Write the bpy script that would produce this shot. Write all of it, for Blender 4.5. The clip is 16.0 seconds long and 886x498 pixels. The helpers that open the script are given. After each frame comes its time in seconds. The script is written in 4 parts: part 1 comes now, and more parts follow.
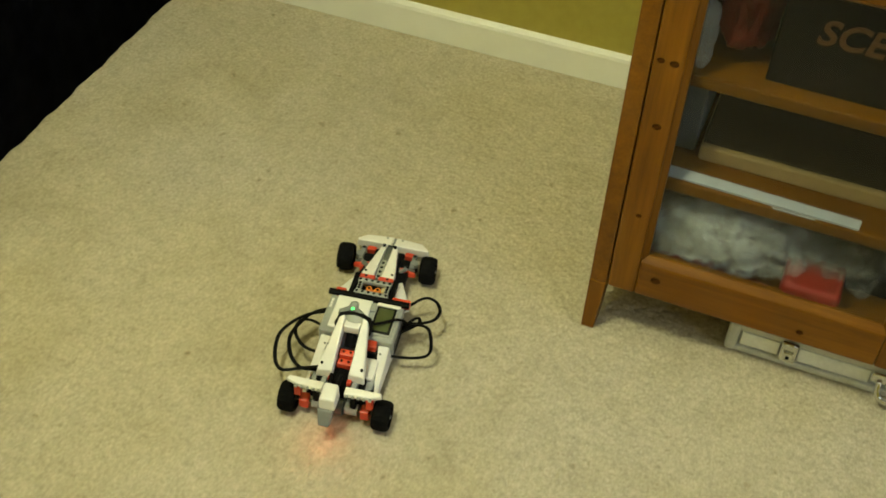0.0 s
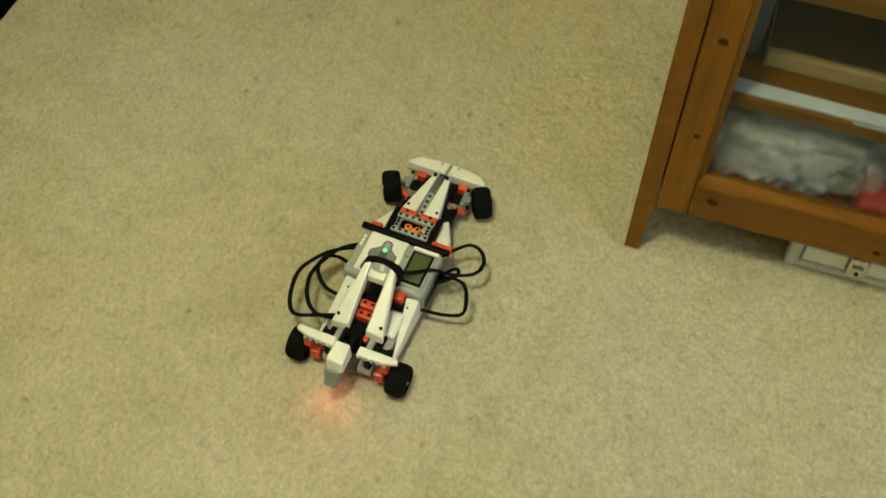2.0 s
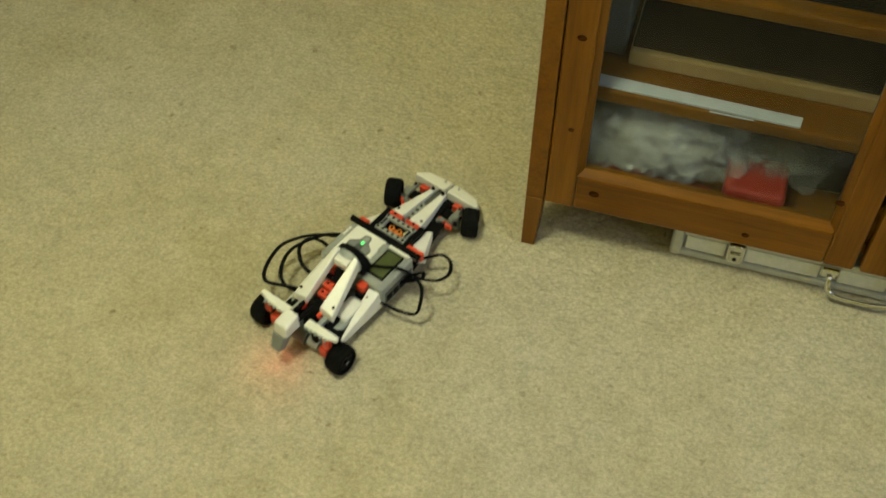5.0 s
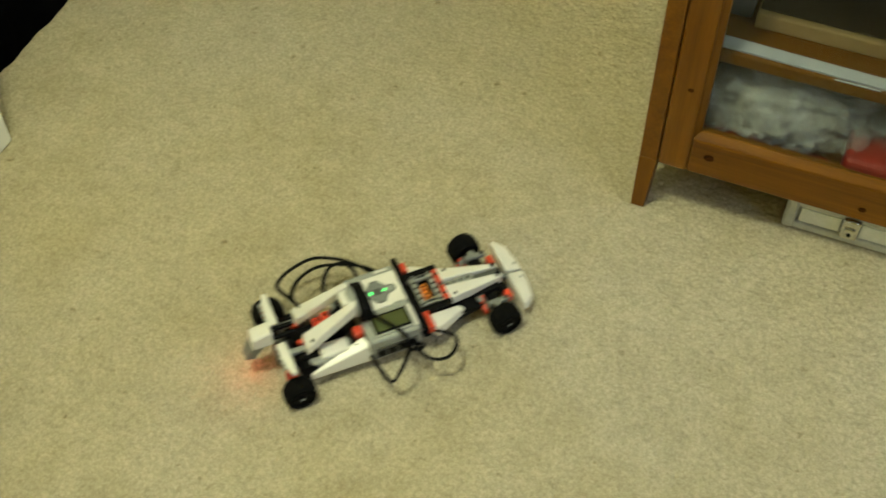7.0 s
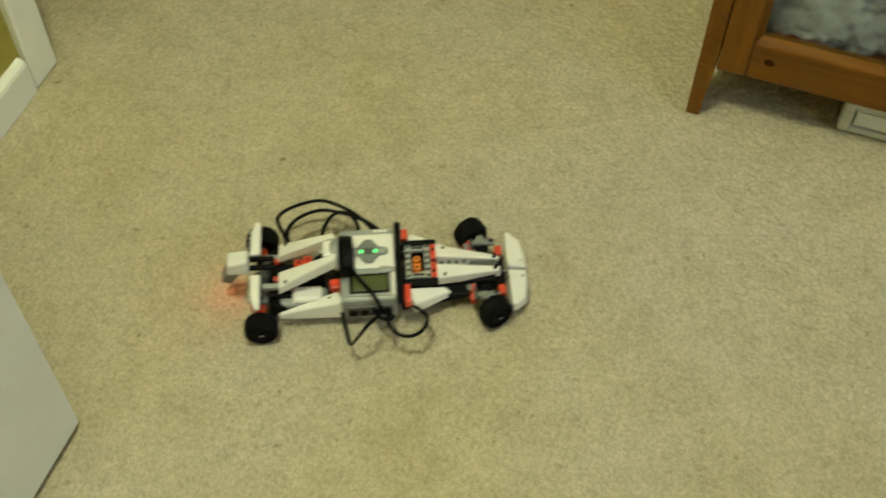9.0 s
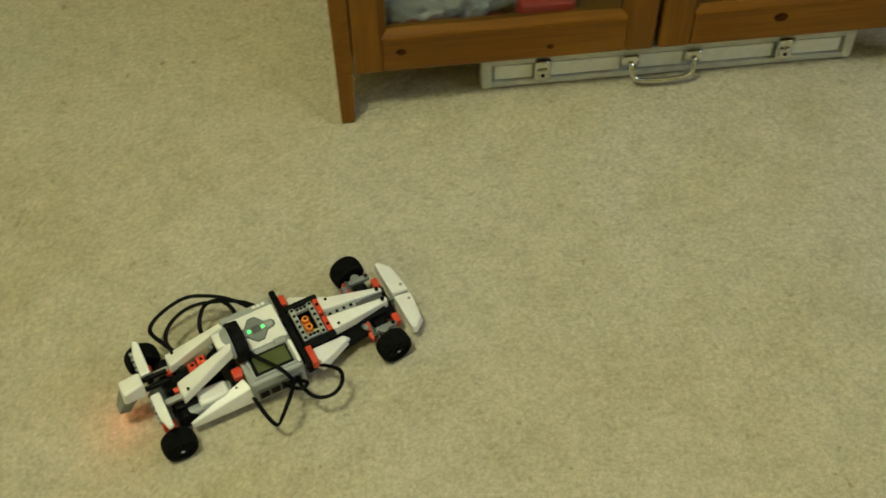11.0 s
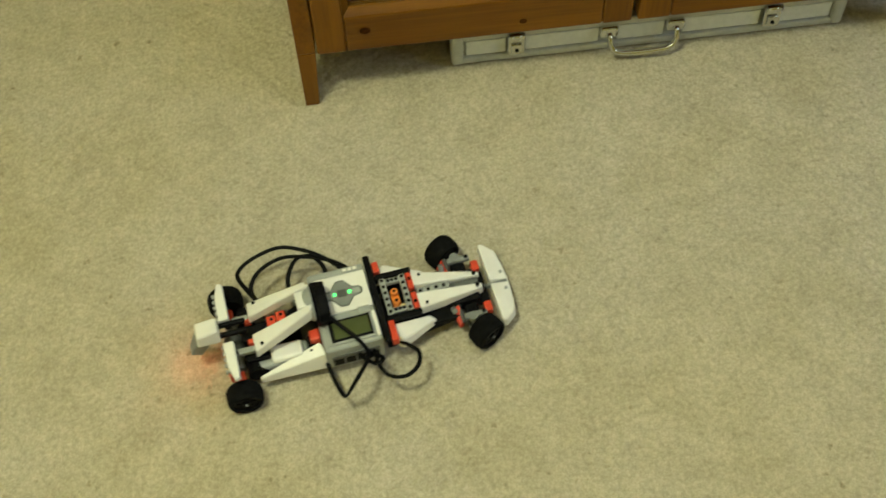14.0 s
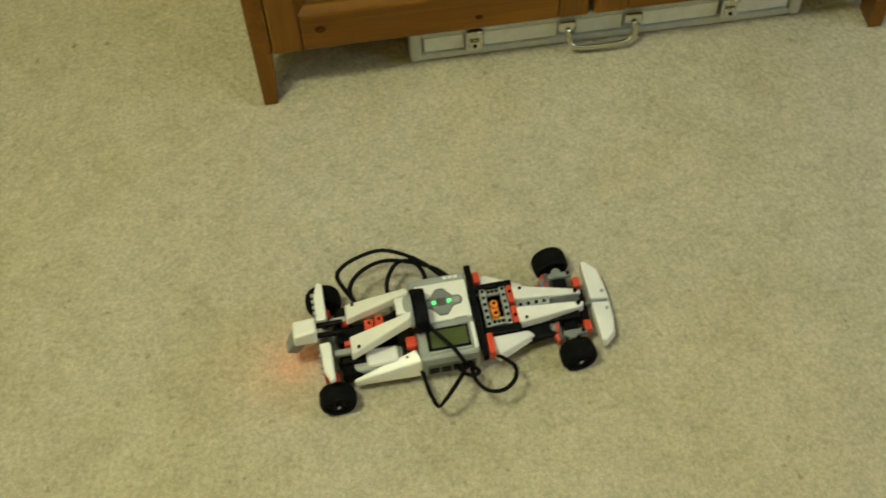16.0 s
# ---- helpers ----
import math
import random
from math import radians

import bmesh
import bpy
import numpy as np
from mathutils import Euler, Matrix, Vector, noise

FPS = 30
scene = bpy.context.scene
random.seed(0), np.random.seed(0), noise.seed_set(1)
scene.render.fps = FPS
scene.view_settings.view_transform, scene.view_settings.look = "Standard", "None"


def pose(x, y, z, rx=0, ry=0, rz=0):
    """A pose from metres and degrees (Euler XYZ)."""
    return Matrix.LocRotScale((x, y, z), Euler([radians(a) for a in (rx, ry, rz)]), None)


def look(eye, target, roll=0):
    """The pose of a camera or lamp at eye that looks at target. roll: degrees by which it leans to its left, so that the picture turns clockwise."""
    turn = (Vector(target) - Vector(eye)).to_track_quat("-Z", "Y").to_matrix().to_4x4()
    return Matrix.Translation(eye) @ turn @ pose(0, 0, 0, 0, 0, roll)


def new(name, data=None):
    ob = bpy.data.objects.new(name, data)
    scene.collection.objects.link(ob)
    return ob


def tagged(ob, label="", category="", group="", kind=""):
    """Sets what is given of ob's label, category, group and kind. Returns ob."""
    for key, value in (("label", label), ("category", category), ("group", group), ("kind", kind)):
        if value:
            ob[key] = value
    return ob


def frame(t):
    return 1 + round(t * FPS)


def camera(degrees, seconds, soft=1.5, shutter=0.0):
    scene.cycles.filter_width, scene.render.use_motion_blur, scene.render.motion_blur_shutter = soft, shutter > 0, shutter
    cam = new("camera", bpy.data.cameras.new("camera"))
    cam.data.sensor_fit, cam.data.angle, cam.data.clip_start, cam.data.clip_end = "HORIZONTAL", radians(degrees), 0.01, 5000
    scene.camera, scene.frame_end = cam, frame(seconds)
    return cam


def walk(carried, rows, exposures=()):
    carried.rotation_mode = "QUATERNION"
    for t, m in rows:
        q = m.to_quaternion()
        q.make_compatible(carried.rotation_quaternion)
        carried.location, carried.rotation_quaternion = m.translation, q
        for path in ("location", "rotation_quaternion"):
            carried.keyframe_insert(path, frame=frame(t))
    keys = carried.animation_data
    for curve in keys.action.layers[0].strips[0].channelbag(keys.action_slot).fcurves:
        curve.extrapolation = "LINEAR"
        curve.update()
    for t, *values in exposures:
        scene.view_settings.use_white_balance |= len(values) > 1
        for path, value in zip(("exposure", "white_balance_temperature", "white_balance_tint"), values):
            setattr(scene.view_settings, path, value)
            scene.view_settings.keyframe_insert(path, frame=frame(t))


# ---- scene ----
cam = camera(39.9, 16.0, soft=1.6, shutter=0.5)
PATH = [
    (0, (0.204, -1.225, 1.36), (-0.229, 0.048, 0.018), 3.72),
    (0.5, (0.17, -1.077, 1.345), (-0.238, 0.178, -0.022), 1.84),
    (1, (0.05, -0.994, 1.354), (-0.24, 0.264, -0.041), 0.79),
    (1.5, (0.025, -0.975, 1.33), (-0.261, 0.251, -0.094), 4.6),
    (2, (0.033, -0.99, 1.324), (-0.258, 0.07, -0.225), 2.95),
    (2.5, (0.054, -1.026, 1.313), (-0.245, 0.009, -0.252), 3.64),
    (3, (0.143, -1.072, 1.329), (-0.177, -0.021, -0.222), 2.66),
    (3.5, (0.191, -1.105, 1.322), (-0.172, -0.029, -0.202), 0.9),
    (4, (0.184, -1.108, 1.34), (-0.12, 0.014, -0.163), 1.44),
    (6.5, (0.21, -1.124, 1.361), (-0.145, 0.043, -0.096), -0.39),
    (7, (0.197, -1.144, 1.338), (-0.253, -0.063, -0.159), -0.35),
    (7.5, (0.163, -1.153, 1.358), (-0.266, -0.069, -0.142), 1.22),
    (8, (0.177, -1.15, 1.353), (-0.261, -0.048, -0.132), 1.09),
    (8.5, (0.158, -1.172, 1.331), (-0.268, -0.12, -0.193), 1.76),
    (9, (0.085, -1.218, 1.322), (-0.287, -0.193, -0.234), 0.4),
    (11.5, (0.055, -1.173, 1.324), (0.221, -0.008, -0.293), -1.1),
    (12, (0.101, -1.081, 1.313), (0.304, 0.077, -0.305), -1.3),
    (12.5, (0.121, -1.05, 1.316), (0.415, 0.112, -0.285), -3.7),
    (13, (0.14, -1.043, 1.323), (0.459, 0.105, -0.282), -2.8),
    (13.5, (0.139, -1.071, 1.319), (0.276, 0.05, -0.332), -4.6),
    (14, (0.101, -1.102, 1.291), (0.19, -0.01, -0.382), -2.8),
    (14.5, (0.11, -1.097, 1.302), (0.171, -0.019, -0.382), -3.0),
    (15, (0.113, -1.096, 1.3), (0.176, -0.014, -0.38), -2.9),
    (15.5, (0.12, -1.099, 1.301), (0.187, -0.014, -0.378), -2.6),
    (16, (0.142, -1.1, 1.293), (0.244, -0.021, -0.389), -3.2),
]
walk(cam, [(t, look(e, g, r)) for t, e, g, r in PATH],
     exposures=[(0, -0.08, 6780, 10), (1, -0.09, 6820, 10), (2, -0.16, 6650, 10), (4, -0.23, 6560, 10), (7, -0.18, 6500, 10), (9, -0.29, 6450, 10),
                (11.4, -0.37, 6450, 10), (12.2, -0.23, 6450, 10), (14, -0.18, 6450, 10), (16, -0.27, 6450, 10)])

# ---- light ----
scene.view_settings.exposure = 0.0
world = bpy.data.worlds.new("world")
scene.world = world
world.use_nodes = True
wn, wl = world.node_tree.nodes, world.node_tree.links
sky = wn.new("ShaderNodeTexSky")
sky.sky_type, sky.sun_disc = "NISHITA", False
sky.sun_elevation, sky.sun_rotation = radians(35), radians(70)
wl.new(sky.outputs[0], wn["Background"].inputs[0])
wn["Background"].inputs[1].default_value = 0.1


def area_lamp(name, m, w, h, watts, colour):
    d = bpy.data.lights.new(name, "AREA")
    d.shape, d.size, d.size_y, d.energy, d.color = "RECTANGLE", w, h, watts, colour
    ob = new(name, d)
    ob.matrix_world = m
    return ob


LAMP = (-0.42, -0.76)
# the warm bulb of a hanging lamp, and the daylight of a window in the right wall
bulb = bpy.data.lights.new("lamp_bulb", "POINT")
bulb.energy, bulb.color, bulb.shadow_soft_size = 86, (0.94, 1.0, 0.655), 0.13
new("lamp_bulb", bulb).location = (*LAMP, 2.12)
area_lamp("window_light", look((2.55, -0.9, 1.45), (0.0, -0.6, 0.6)), 1.1, 1.0, 19, (0.72, 0.86, 1.0))


# ---- materials ----
def material(name, colour, rough=0.5, metal=0.0, spec=0.5):
    m = bpy.data.materials.new(name)
    m.use_nodes = True
    b = m.node_tree.nodes["Principled BSDF"]
    b.inputs["Base Color"].default_value = (*colour, 1)
    b.inputs["Roughness"].default_value = rough
    b.inputs["Metallic"].default_value = metal
    b.inputs["Specular IOR Level"].default_value = spec
    return m


def nodes_of(m):
    return m.node_tree.nodes, m.node_tree.links, m.node_tree.nodes["Principled BSDF"]


def coords(m, scale=(1, 1, 1)):
    n, l, b = nodes_of(m)
    tc, mp = n.new("ShaderNodeTexCoord"), n.new("ShaderNodeMapping")
    mp.inputs["Scale"].default_value = scale
    l.new(tc.outputs["Object"], mp.inputs[0])
    return mp.outputs[0]


def noise_tex(m, vec, scale, detail=4, rough=0.6):
    n, l, b = nodes_of(m)
    t = n.new("ShaderNodeTexNoise")
    t.inputs["Scale"].default_value, t.inputs["Detail"].default_value, t.inputs["Roughness"].default_value = scale, detail, rough
    l.new(vec, t.inputs["Vector"])
    return t.outputs["Fac"]


def ramp(m, fac, stops):
    n, l, b = nodes_of(m)
    r = n.new("ShaderNodeValToRGB")
    while len(r.color_ramp.elements) < len(stops):
        r.color_ramp.elements.new(0.5)
    for e, (p, c) in zip(r.color_ramp.elements, stops):
        e.position, e.color = p, (*c, 1)
    l.new(fac, r.inputs[0])
    return r.outputs[0]


def mix(m, a, b_, fac, kind="MIX"):
    n, l, b = nodes_of(m)
    x = n.new("ShaderNodeMix")
    x.data_type, x.blend_type = "RGBA", kind
    l.new(a, x.inputs[6])
    l.new(b_, x.inputs[7])
    if isinstance(fac, float):
        x.inputs[0].default_value = fac
    else:
        l.new(fac, x.inputs[0])
    return x.outputs[2]


def bump(m, fac, strength, distance):
    n, l, b = nodes_of(m)
    x = n.new("ShaderNodeBump")
    x.inputs["Strength"].default_value, x.inputs["Distance"].default_value = strength, distance
    l.new(fac, x.inputs["Height"])
    l.new(x.outputs[0], b.inputs["Normal"])


def set_colour(m, out):
    n, l, b = nodes_of(m)
    l.new(out, b.inputs["Base Color"])


def speckled(name, c1, c2, scale, rough, bump_d=0.0, metal=0.0, spec=0.5):
    m = material(name, c1, rough, metal, spec)
    v = coords(m)
    f = noise_tex(m, v, scale)
    set_colour(m, ramp(m, f, [(0.35, c1), (0.65, c2)]))
    if bump_d:
        bump(m, f, 0.6, bump_d)
    return m


def carpet_material():
    m = material("carpet_pile", (0.40, 0.36, 0.25), 0.95, spec=0.1)
    v = coords(m)
    fine = noise_tex(m, v, 175, 3, 0.85)
    clump = noise_tex(m, v, 48, 5, 0.78)
    speck = noise_tex(m, v, 62, 2, 0.5)
    rare = noise_tex(m, v, 11, 2, 0.5)
    patch = noise_tex(m, v, 14, 4, 0.65)
    worn = noise_tex(m, v, 3.4, 8, 0.72)
    tint = noise_tex(m, v, 1.7, 3, 0.5)
    tone = mix(m, ramp(m, fine, [(0.34, (0.29, 0.262, 0.19)), (0.50, (0.475, 0.43, 0.33)), (0.66, (0.66, 0.60, 0.48))]),
               ramp(m, clump, [(0.30, (0.37, 0.335, 0.25)), (0.50, (0.475, 0.43, 0.33)), (0.68, (0.56, 0.51, 0.40))]), 0.5)
    tone = mix(m, tone, ramp(m, speck, [(0.26, (0.62, 0.59, 0.52)), (0.34, (1, 1, 1))]), ramp(m, rare, [(0.42, (0.25, 0.25, 0.25)), (0.62, (1, 1, 1))]), "MULTIPLY")
    tone = mix(m, tone, ramp(m, patch, [(0.32, (0.94, 0.935, 0.92)), (0.60, (1.02, 1.02, 1.02))]), 1.0, "MULTIPLY")
    stain = ramp(m, worn, [(0.28, (0.86, 0.855, 0.82)), (0.50, (0.98, 0.98, 0.975)), (0.72, (1.0, 1.0, 1.0))])
    hue = ramp(m, tint, [(0.35, (1.0, 0.97, 0.86)), (0.65, (0.97, 0.97, 1.0))])
    set_colour(m, mix(m, mix(m, tone, stain, 1.0, "MULTIPLY"), hue, 1.0, "MULTIPLY"))
    bump(m, mix(m, fine, clump, 0.4), 0.45, 0.003)
    return m


def wood_material(name, dark, mid, light, along):
    """Stained pine, its grain along one axis."""
    m = material(name, mid, 0.36, spec=0.25)
    sc = [22, 22, 22]
    sc["xyz".index(along)] = 1.6
    v = coords(m, sc)
    grain = noise_tex(m, v, 2.2, 6, 0.65)
    sc2 = [70, 70, 70]
    sc2["xyz".index(along)] = 2.5
    fine = noise_tex(m, coords(m, sc2), 3.0, 3, 0.6)
    big = noise_tex(m, coords(m), 5.0, 2, 0.5)
    c = mix(m, ramp(m, grain, [(0.25, dark), (0.5, mid), (0.75, light)]), ramp(m, fine, [(0.3, dark), (0.7, light)]), 0.28)
    set_colour(m, mix(m, c, ramp(m, big, [(0.3, (0.82, 0.78, 0.72)), (0.7, (1, 1, 1))]), 1.0, "MULTIPLY"))
    bump(m, fine, 0.25, 0.0006)
    return m


def glow(name, colour, strength):
    m = material(name, colour, 0.4)
    b = m.node_tree.nodes["Principled BSDF"]
    b.inputs["Emission Color"].default_value = (*colour, 1)
    b.inputs["Emission Strength"].default_value = strength
    return m


def glass_material(name, colour=(1, 1, 1), rough=0.0, ior=1.28):
    m = material(name, colour, rough)
    b = m.node_tree.nodes["Principled BSDF"]
    b.inputs["Transmission Weight"].default_value = 1.0
    b.inputs["IOR"].default_value = ior
    return m


CARPET = carpet_material()
OLIVE = speckled("olive_wall_paint", (0.35, 0.29, 0.050), (0.385, 0.32, 0.058), 40, 0.7, 0.0006)
TRIM = speckled("white_trim_paint", (0.85, 0.85, 0.79), (0.89, 0.89, 0.83), 12, 0.4, 0.0002)
DOORW = speckled("white_door_paint", (0.80, 0.82, 0.79), (0.84, 0.86, 0.83), 9, 0.4, 0.0002)
CEIL = speckled("ceiling_paint", (0.74, 0.72, 0.66), (0.78, 0.76, 0.70), 60, 0.9, 0.001)
BLACKCLOTH = speckled("black_cloth", (0.002, 0.002, 0.003), (0.006, 0.006, 0.009), 30, 0.95, 0.001, spec=0.04)
PINE_D, PINE_M, PINE_L = (0.080, 0.027, 0.0010), (0.172, 0.064, 0.0020), (0.255, 0.103, 0.005)
PINE_Z = wood_material("stained_pine_upright", PINE_D, PINE_M, PINE_L, "z")
PINE_X = wood_material("stained_pine_rail", PINE_D, PINE_M, PINE_L, "x")
PINE_Y = wood_material("stained_pine_side", PINE_D, PINE_M, PINE_L, "y")
KNOT = speckled("pine_knot", (0.020, 0.006, 0.001), (0.07, 0.022, 0.003), 160, 0.55, spec=0.05)
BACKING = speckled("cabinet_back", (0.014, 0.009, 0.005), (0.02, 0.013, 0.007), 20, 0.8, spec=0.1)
# grey tint that stands in for the shade inside the cabinet
PANE = glass_material("cabinet_glass", (0.60, 0.62, 0.60))
FILM = speckled("crinkled_film", (0.80, 0.80, 0.74), (0.92, 0.92, 0.87), 45, 0.08, 0.002)
FILM.node_tree.nodes["Principled BSDF"].inputs["Alpha"].default_value = 0.20
THINFILM = speckled("thin_film", (0.60, 0.60, 0.57), (0.78, 0.78, 0.75), 70, 0.12, 0.003)
THINFILM.node_tree.nodes["Principled BSDF"].inputs["Alpha"].default_value = 0.16
SKIN = speckled("bag_skin_film", (0.82, 0.82, 0.76), (0.93, 0.93, 0.88), 60, 0.10, 0.0015)
SKIN.node_tree.nodes["Principled BSDF"].inputs["Alpha"].default_value = 0.22
THINSKIN = speckled("clear_skin_film", (0.66, 0.66, 0.62), (0.80, 0.80, 0.76), 60, 0.10, 0.0015)
THINSKIN.node_tree.nodes["Principled BSDF"].inputs["Alpha"].default_value = 0.10
REDPLASTIC = speckled("red_plastic", (0.26, 0.012, 0.004), (0.30, 0.015, 0.005), 30, 0.5)
REDCLOTH = speckled("red_cloth", (0.13, 0.012, 0.006), (0.17, 0.018, 0.008), 45, 0.9, 0.002, spec=0.1)
CARD = speckled("brown_cardboard", (0.36, 0.235, 0.09), (0.42, 0.28, 0.11), 25, 0.8, 0.0004)
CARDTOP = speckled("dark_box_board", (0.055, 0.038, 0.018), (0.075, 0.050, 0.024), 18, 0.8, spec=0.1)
PAPER = speckled("white_paper", (0.44, 0.46, 0.49), (0.52, 0.54, 0.57), 20, 0.7)
BLACKBOX = speckled("black_box_board", (0.008, 0.005, 0.003), (0.014, 0.009, 0.005), 15, 0.7, spec=0.1)
LETTER = speckled("orange_print", (0.17, 0.066, 0.014), (0.21, 0.086, 0.020), 60, 0.6)
# board colour raised to stand for the window's reflection in the pane
GLAREBOX = speckled("glare_white_board", (0.42, 0.44, 0.43), (0.52, 0.54, 0.52), 16, 0.5)
GREYBOX = speckled("grey_box_board", (0.13, 0.13, 0.125), (0.18, 0.18, 0.17), 14, 0.5)
PALEBOX = speckled("pale_grey_board", (0.24, 0.25, 0.20), (0.32, 0.33, 0.26), 16, 0.5)
WHITEBOARD = speckled("white_box_board", (0.72, 0.74, 0.70), (0.80, 0.82, 0.78), 16, 0.35)
BLUEGREY = speckled("blue_grey_box", (0.07, 0.085, 0.11), (0.10, 0.12, 0.15), 18, 0.6)
ALU = speckled("brushed_aluminium", (0.50, 0.51, 0.49), (0.58, 0.59, 0.57), 60, 0.4, 0.0002, metal=0.35)
ALUPANEL = speckled("bright_aluminium_panel", (0.72, 0.74, 0.74), (0.80, 0.82, 0.82), 90, 0.35, 0.0002, metal=0.15)
CHROME = speckled("chrome", (0.70, 0.70, 0.68), (0.78, 0.78, 0.76), 20, 0.14, metal=1.0)
CASESIDE = speckled("case_laminate", (0.30, 0.31, 0.30), (0.36, 0.37, 0.36), 50, 0.5)
WHITE = speckled("white_abs", (0.80, 0.78, 0.76), (0.85, 0.83, 0.81), 30, 0.3)
MGREY = speckled("mid_grey_abs", (0.19, 0.20, 0.20), (0.23, 0.24, 0.24), 40, 0.42)
LGREY = speckled("light_grey_abs", (0.30, 0.315, 0.31), (0.35, 0.365, 0.36), 40, 0.38)
DGREY = speckled("dark_grey_abs", (0.075, 0.08, 0.08), (0.10, 0.105, 0.105), 40, 0.45)
BLACK = speckled("black_abs", (0.0025, 0.0025, 0.003), (0.005, 0.005, 0.006), 40, 0.5, spec=0.08)
RED = speckled("red_abs", (0.62, 0.05, 0.022), (0.68, 0.07, 0.03), 40, 0.35)
ORANGE = speckled("orange_abs", (0.78, 0.22, 0.03), (0.84, 0.27, 0.04), 40, 0.35)
TAN = speckled("tan_abs", (0.55, 0.46, 0.27), (0.60, 0.50, 0.30), 40, 0.4)
RUBBER = speckled("black_rubber", (0.003, 0.003, 0.003), (0.006, 0.006, 0.006), 220, 0.85, 0.0006, spec=0.08)
CABLE = speckled("black_cable", (0.002, 0.002, 0.002), (0.004, 0.004, 0.004), 80, 0.55, spec=0.08)
LCD = speckled("green_grey_display", (0.058, 0.072, 0.028), (0.070, 0.086, 0.036), 30, 0.16)
LED_GREEN = glow("green_led", (0.05, 0.8, 0.15), 3.0)
LED_RED = glow("red_led", (1.0, 0.14, 0.08), 85.0)


# ---- mesh helpers ----
def part(name, bm, mat, parent=None, label="", smooth=False, m=None):
    me = bpy.data.meshes.new(name)
    bm.normal_update()
    bm.to_mesh(me)
    bm.free()
    me.materials.append(mat)
    if smooth:
        for p in me.polygons:
            p.use_smooth = True
    ob = new(name, me)
    if parent is not None:
        ob.parent = parent
    if m is not None:
        ob.matrix_basis = m
    if label:
        tagged(ob, label)
    return ob


def thing(name, label, category, m=None, group="", kind=""):
    ob = new(name)
    if m is not None:
        ob.matrix_basis = m
    return tagged(ob, label, category, group, kind)


def soften(bm, w, seg=2):
    bmesh.ops.bevel(bm, geom=list(bm.edges), offset=w, segments=seg, profile=0.5, affect="EDGES", clamp_overlap=True)


def box(lo, hi, bev=0.0, seg=2):
    bm = bmesh.new()
    bmesh.ops.create_cube(bm, size=1)
    for v in bm.verts:
        v.co = Vector([lo[i] + (v.co[i] + 0.5) * (hi[i] - lo[i]) for i in range(3)])
    if bev:
        soften(bm, bev, seg)
    return bm


def hull8(bottom, top, bev=0.0, seg=2):
    """A solid between two polygons with as many corners each."""
    bm = bmesh.new()
    a = [bm.verts.new(p) for p in bottom]
    b = [bm.verts.new(p) for p in top]
    n = len(a)
    bm.faces.new(a[::-1])
    bm.faces.new(b)
    for i in range(n):
        bm.faces.new((a[i], a[(i + 1) % n], b[(i + 1) % n], b[i]))
    bmesh.ops.recalc_face_normals(bm, faces=list(bm.faces))
    if bev:
        soften(bm, bev, seg)
    return bm


def rod(a, b, r, n=14, r2=None, bev=0.0):
    bm = bmesh.new()
    a, b = Vector(a), Vector(b)
    d = b - a
    bmesh.ops.create_cone(bm, cap_ends=True, segments=n, radius1=r, radius2=r if r2 is None else r2, depth=d.length)
    if bev:
        caps = [e for f in bm.faces if len(f.verts) > 4 for e in f.edges]
        bmesh.ops.bevel(bm, geom=list(set(caps)), offset=bev, segments=2, profile=0.5, affect="EDGES", clamp_overlap=True)
    bmesh.ops.transform(bm, matrix=Matrix.Translation((a + b) / 2) @ d.to_track_quat("Z", "Y").to_matrix().to_4x4(), verts=bm.verts)
    return bm


def add(bm, *others):
    for o in others:
        me = bpy.data.meshes.new("joined")
        o.to_mesh(me)
        bm.from_mesh(me)
        o.free()
        bpy.data.meshes.remove(me)
    return bm


def curve_points(pts, steps=6):
    """Catmull-Rom through the points."""
    p = [Vector(q) for q in pts]
    p = [2 * p[0] - p[1]] + p + [2 * p[-1] - p[-2]]
    out = []
    for i in range(1, len(p) - 2):
        for k in range(steps):
            t = k / steps
            out.append(0.5 * (2 * p[i] + (p[i + 1] - p[i - 1]) * t + (2 * p[i - 1] - 5 * p[i] + 4 * p[i + 1] - p[i + 2]) * t * t
                              + (3 * p[i] - p[i - 1] - 3 * p[i + 1] + p[i + 2]) * t ** 3))
    out.append(p[-2])
    return out


def tube(pts, rw, rh, n=8, steps=6, up=(0, 0, 1)):
    """A bent strand of oval section."""
    c = curve_points(pts, steps)
    bm = bmesh.new()
    rings = []
    for i, q in enumerate(c):
        d = (c[min(i + 1, len(c) - 1)] - c[max(i - 1, 0)]).normalized()
        s = d.cross(Vector(up))
        s = s.normalized() if s.length > 1e-4 else Vector((1, 0, 0))
        u = s.cross(d).normalized()
        rings.append([bm.verts.new(q + s * rw * math.cos(a) + u * rh * math.sin(a)) for a in [2 * math.pi * k / n for k in range(n)]])
    for a, b in zip(rings, rings[1:]):
        for k in range(n):
            bm.faces.new((a[k], a[(k + 1) % n], b[(k + 1) % n], b[k]))
    bm.faces.new(rings[0][::-1])
    bm.faces.new(rings[-1])
    bmesh.ops.recalc_face_normals(bm, faces=list(bm.faces))
    return bm


# ---- room ----
X0, X1, Y0, Y1, H = -0.893, 2.6, -2.6, 0.602, 2.4
SKEW = 0.0203


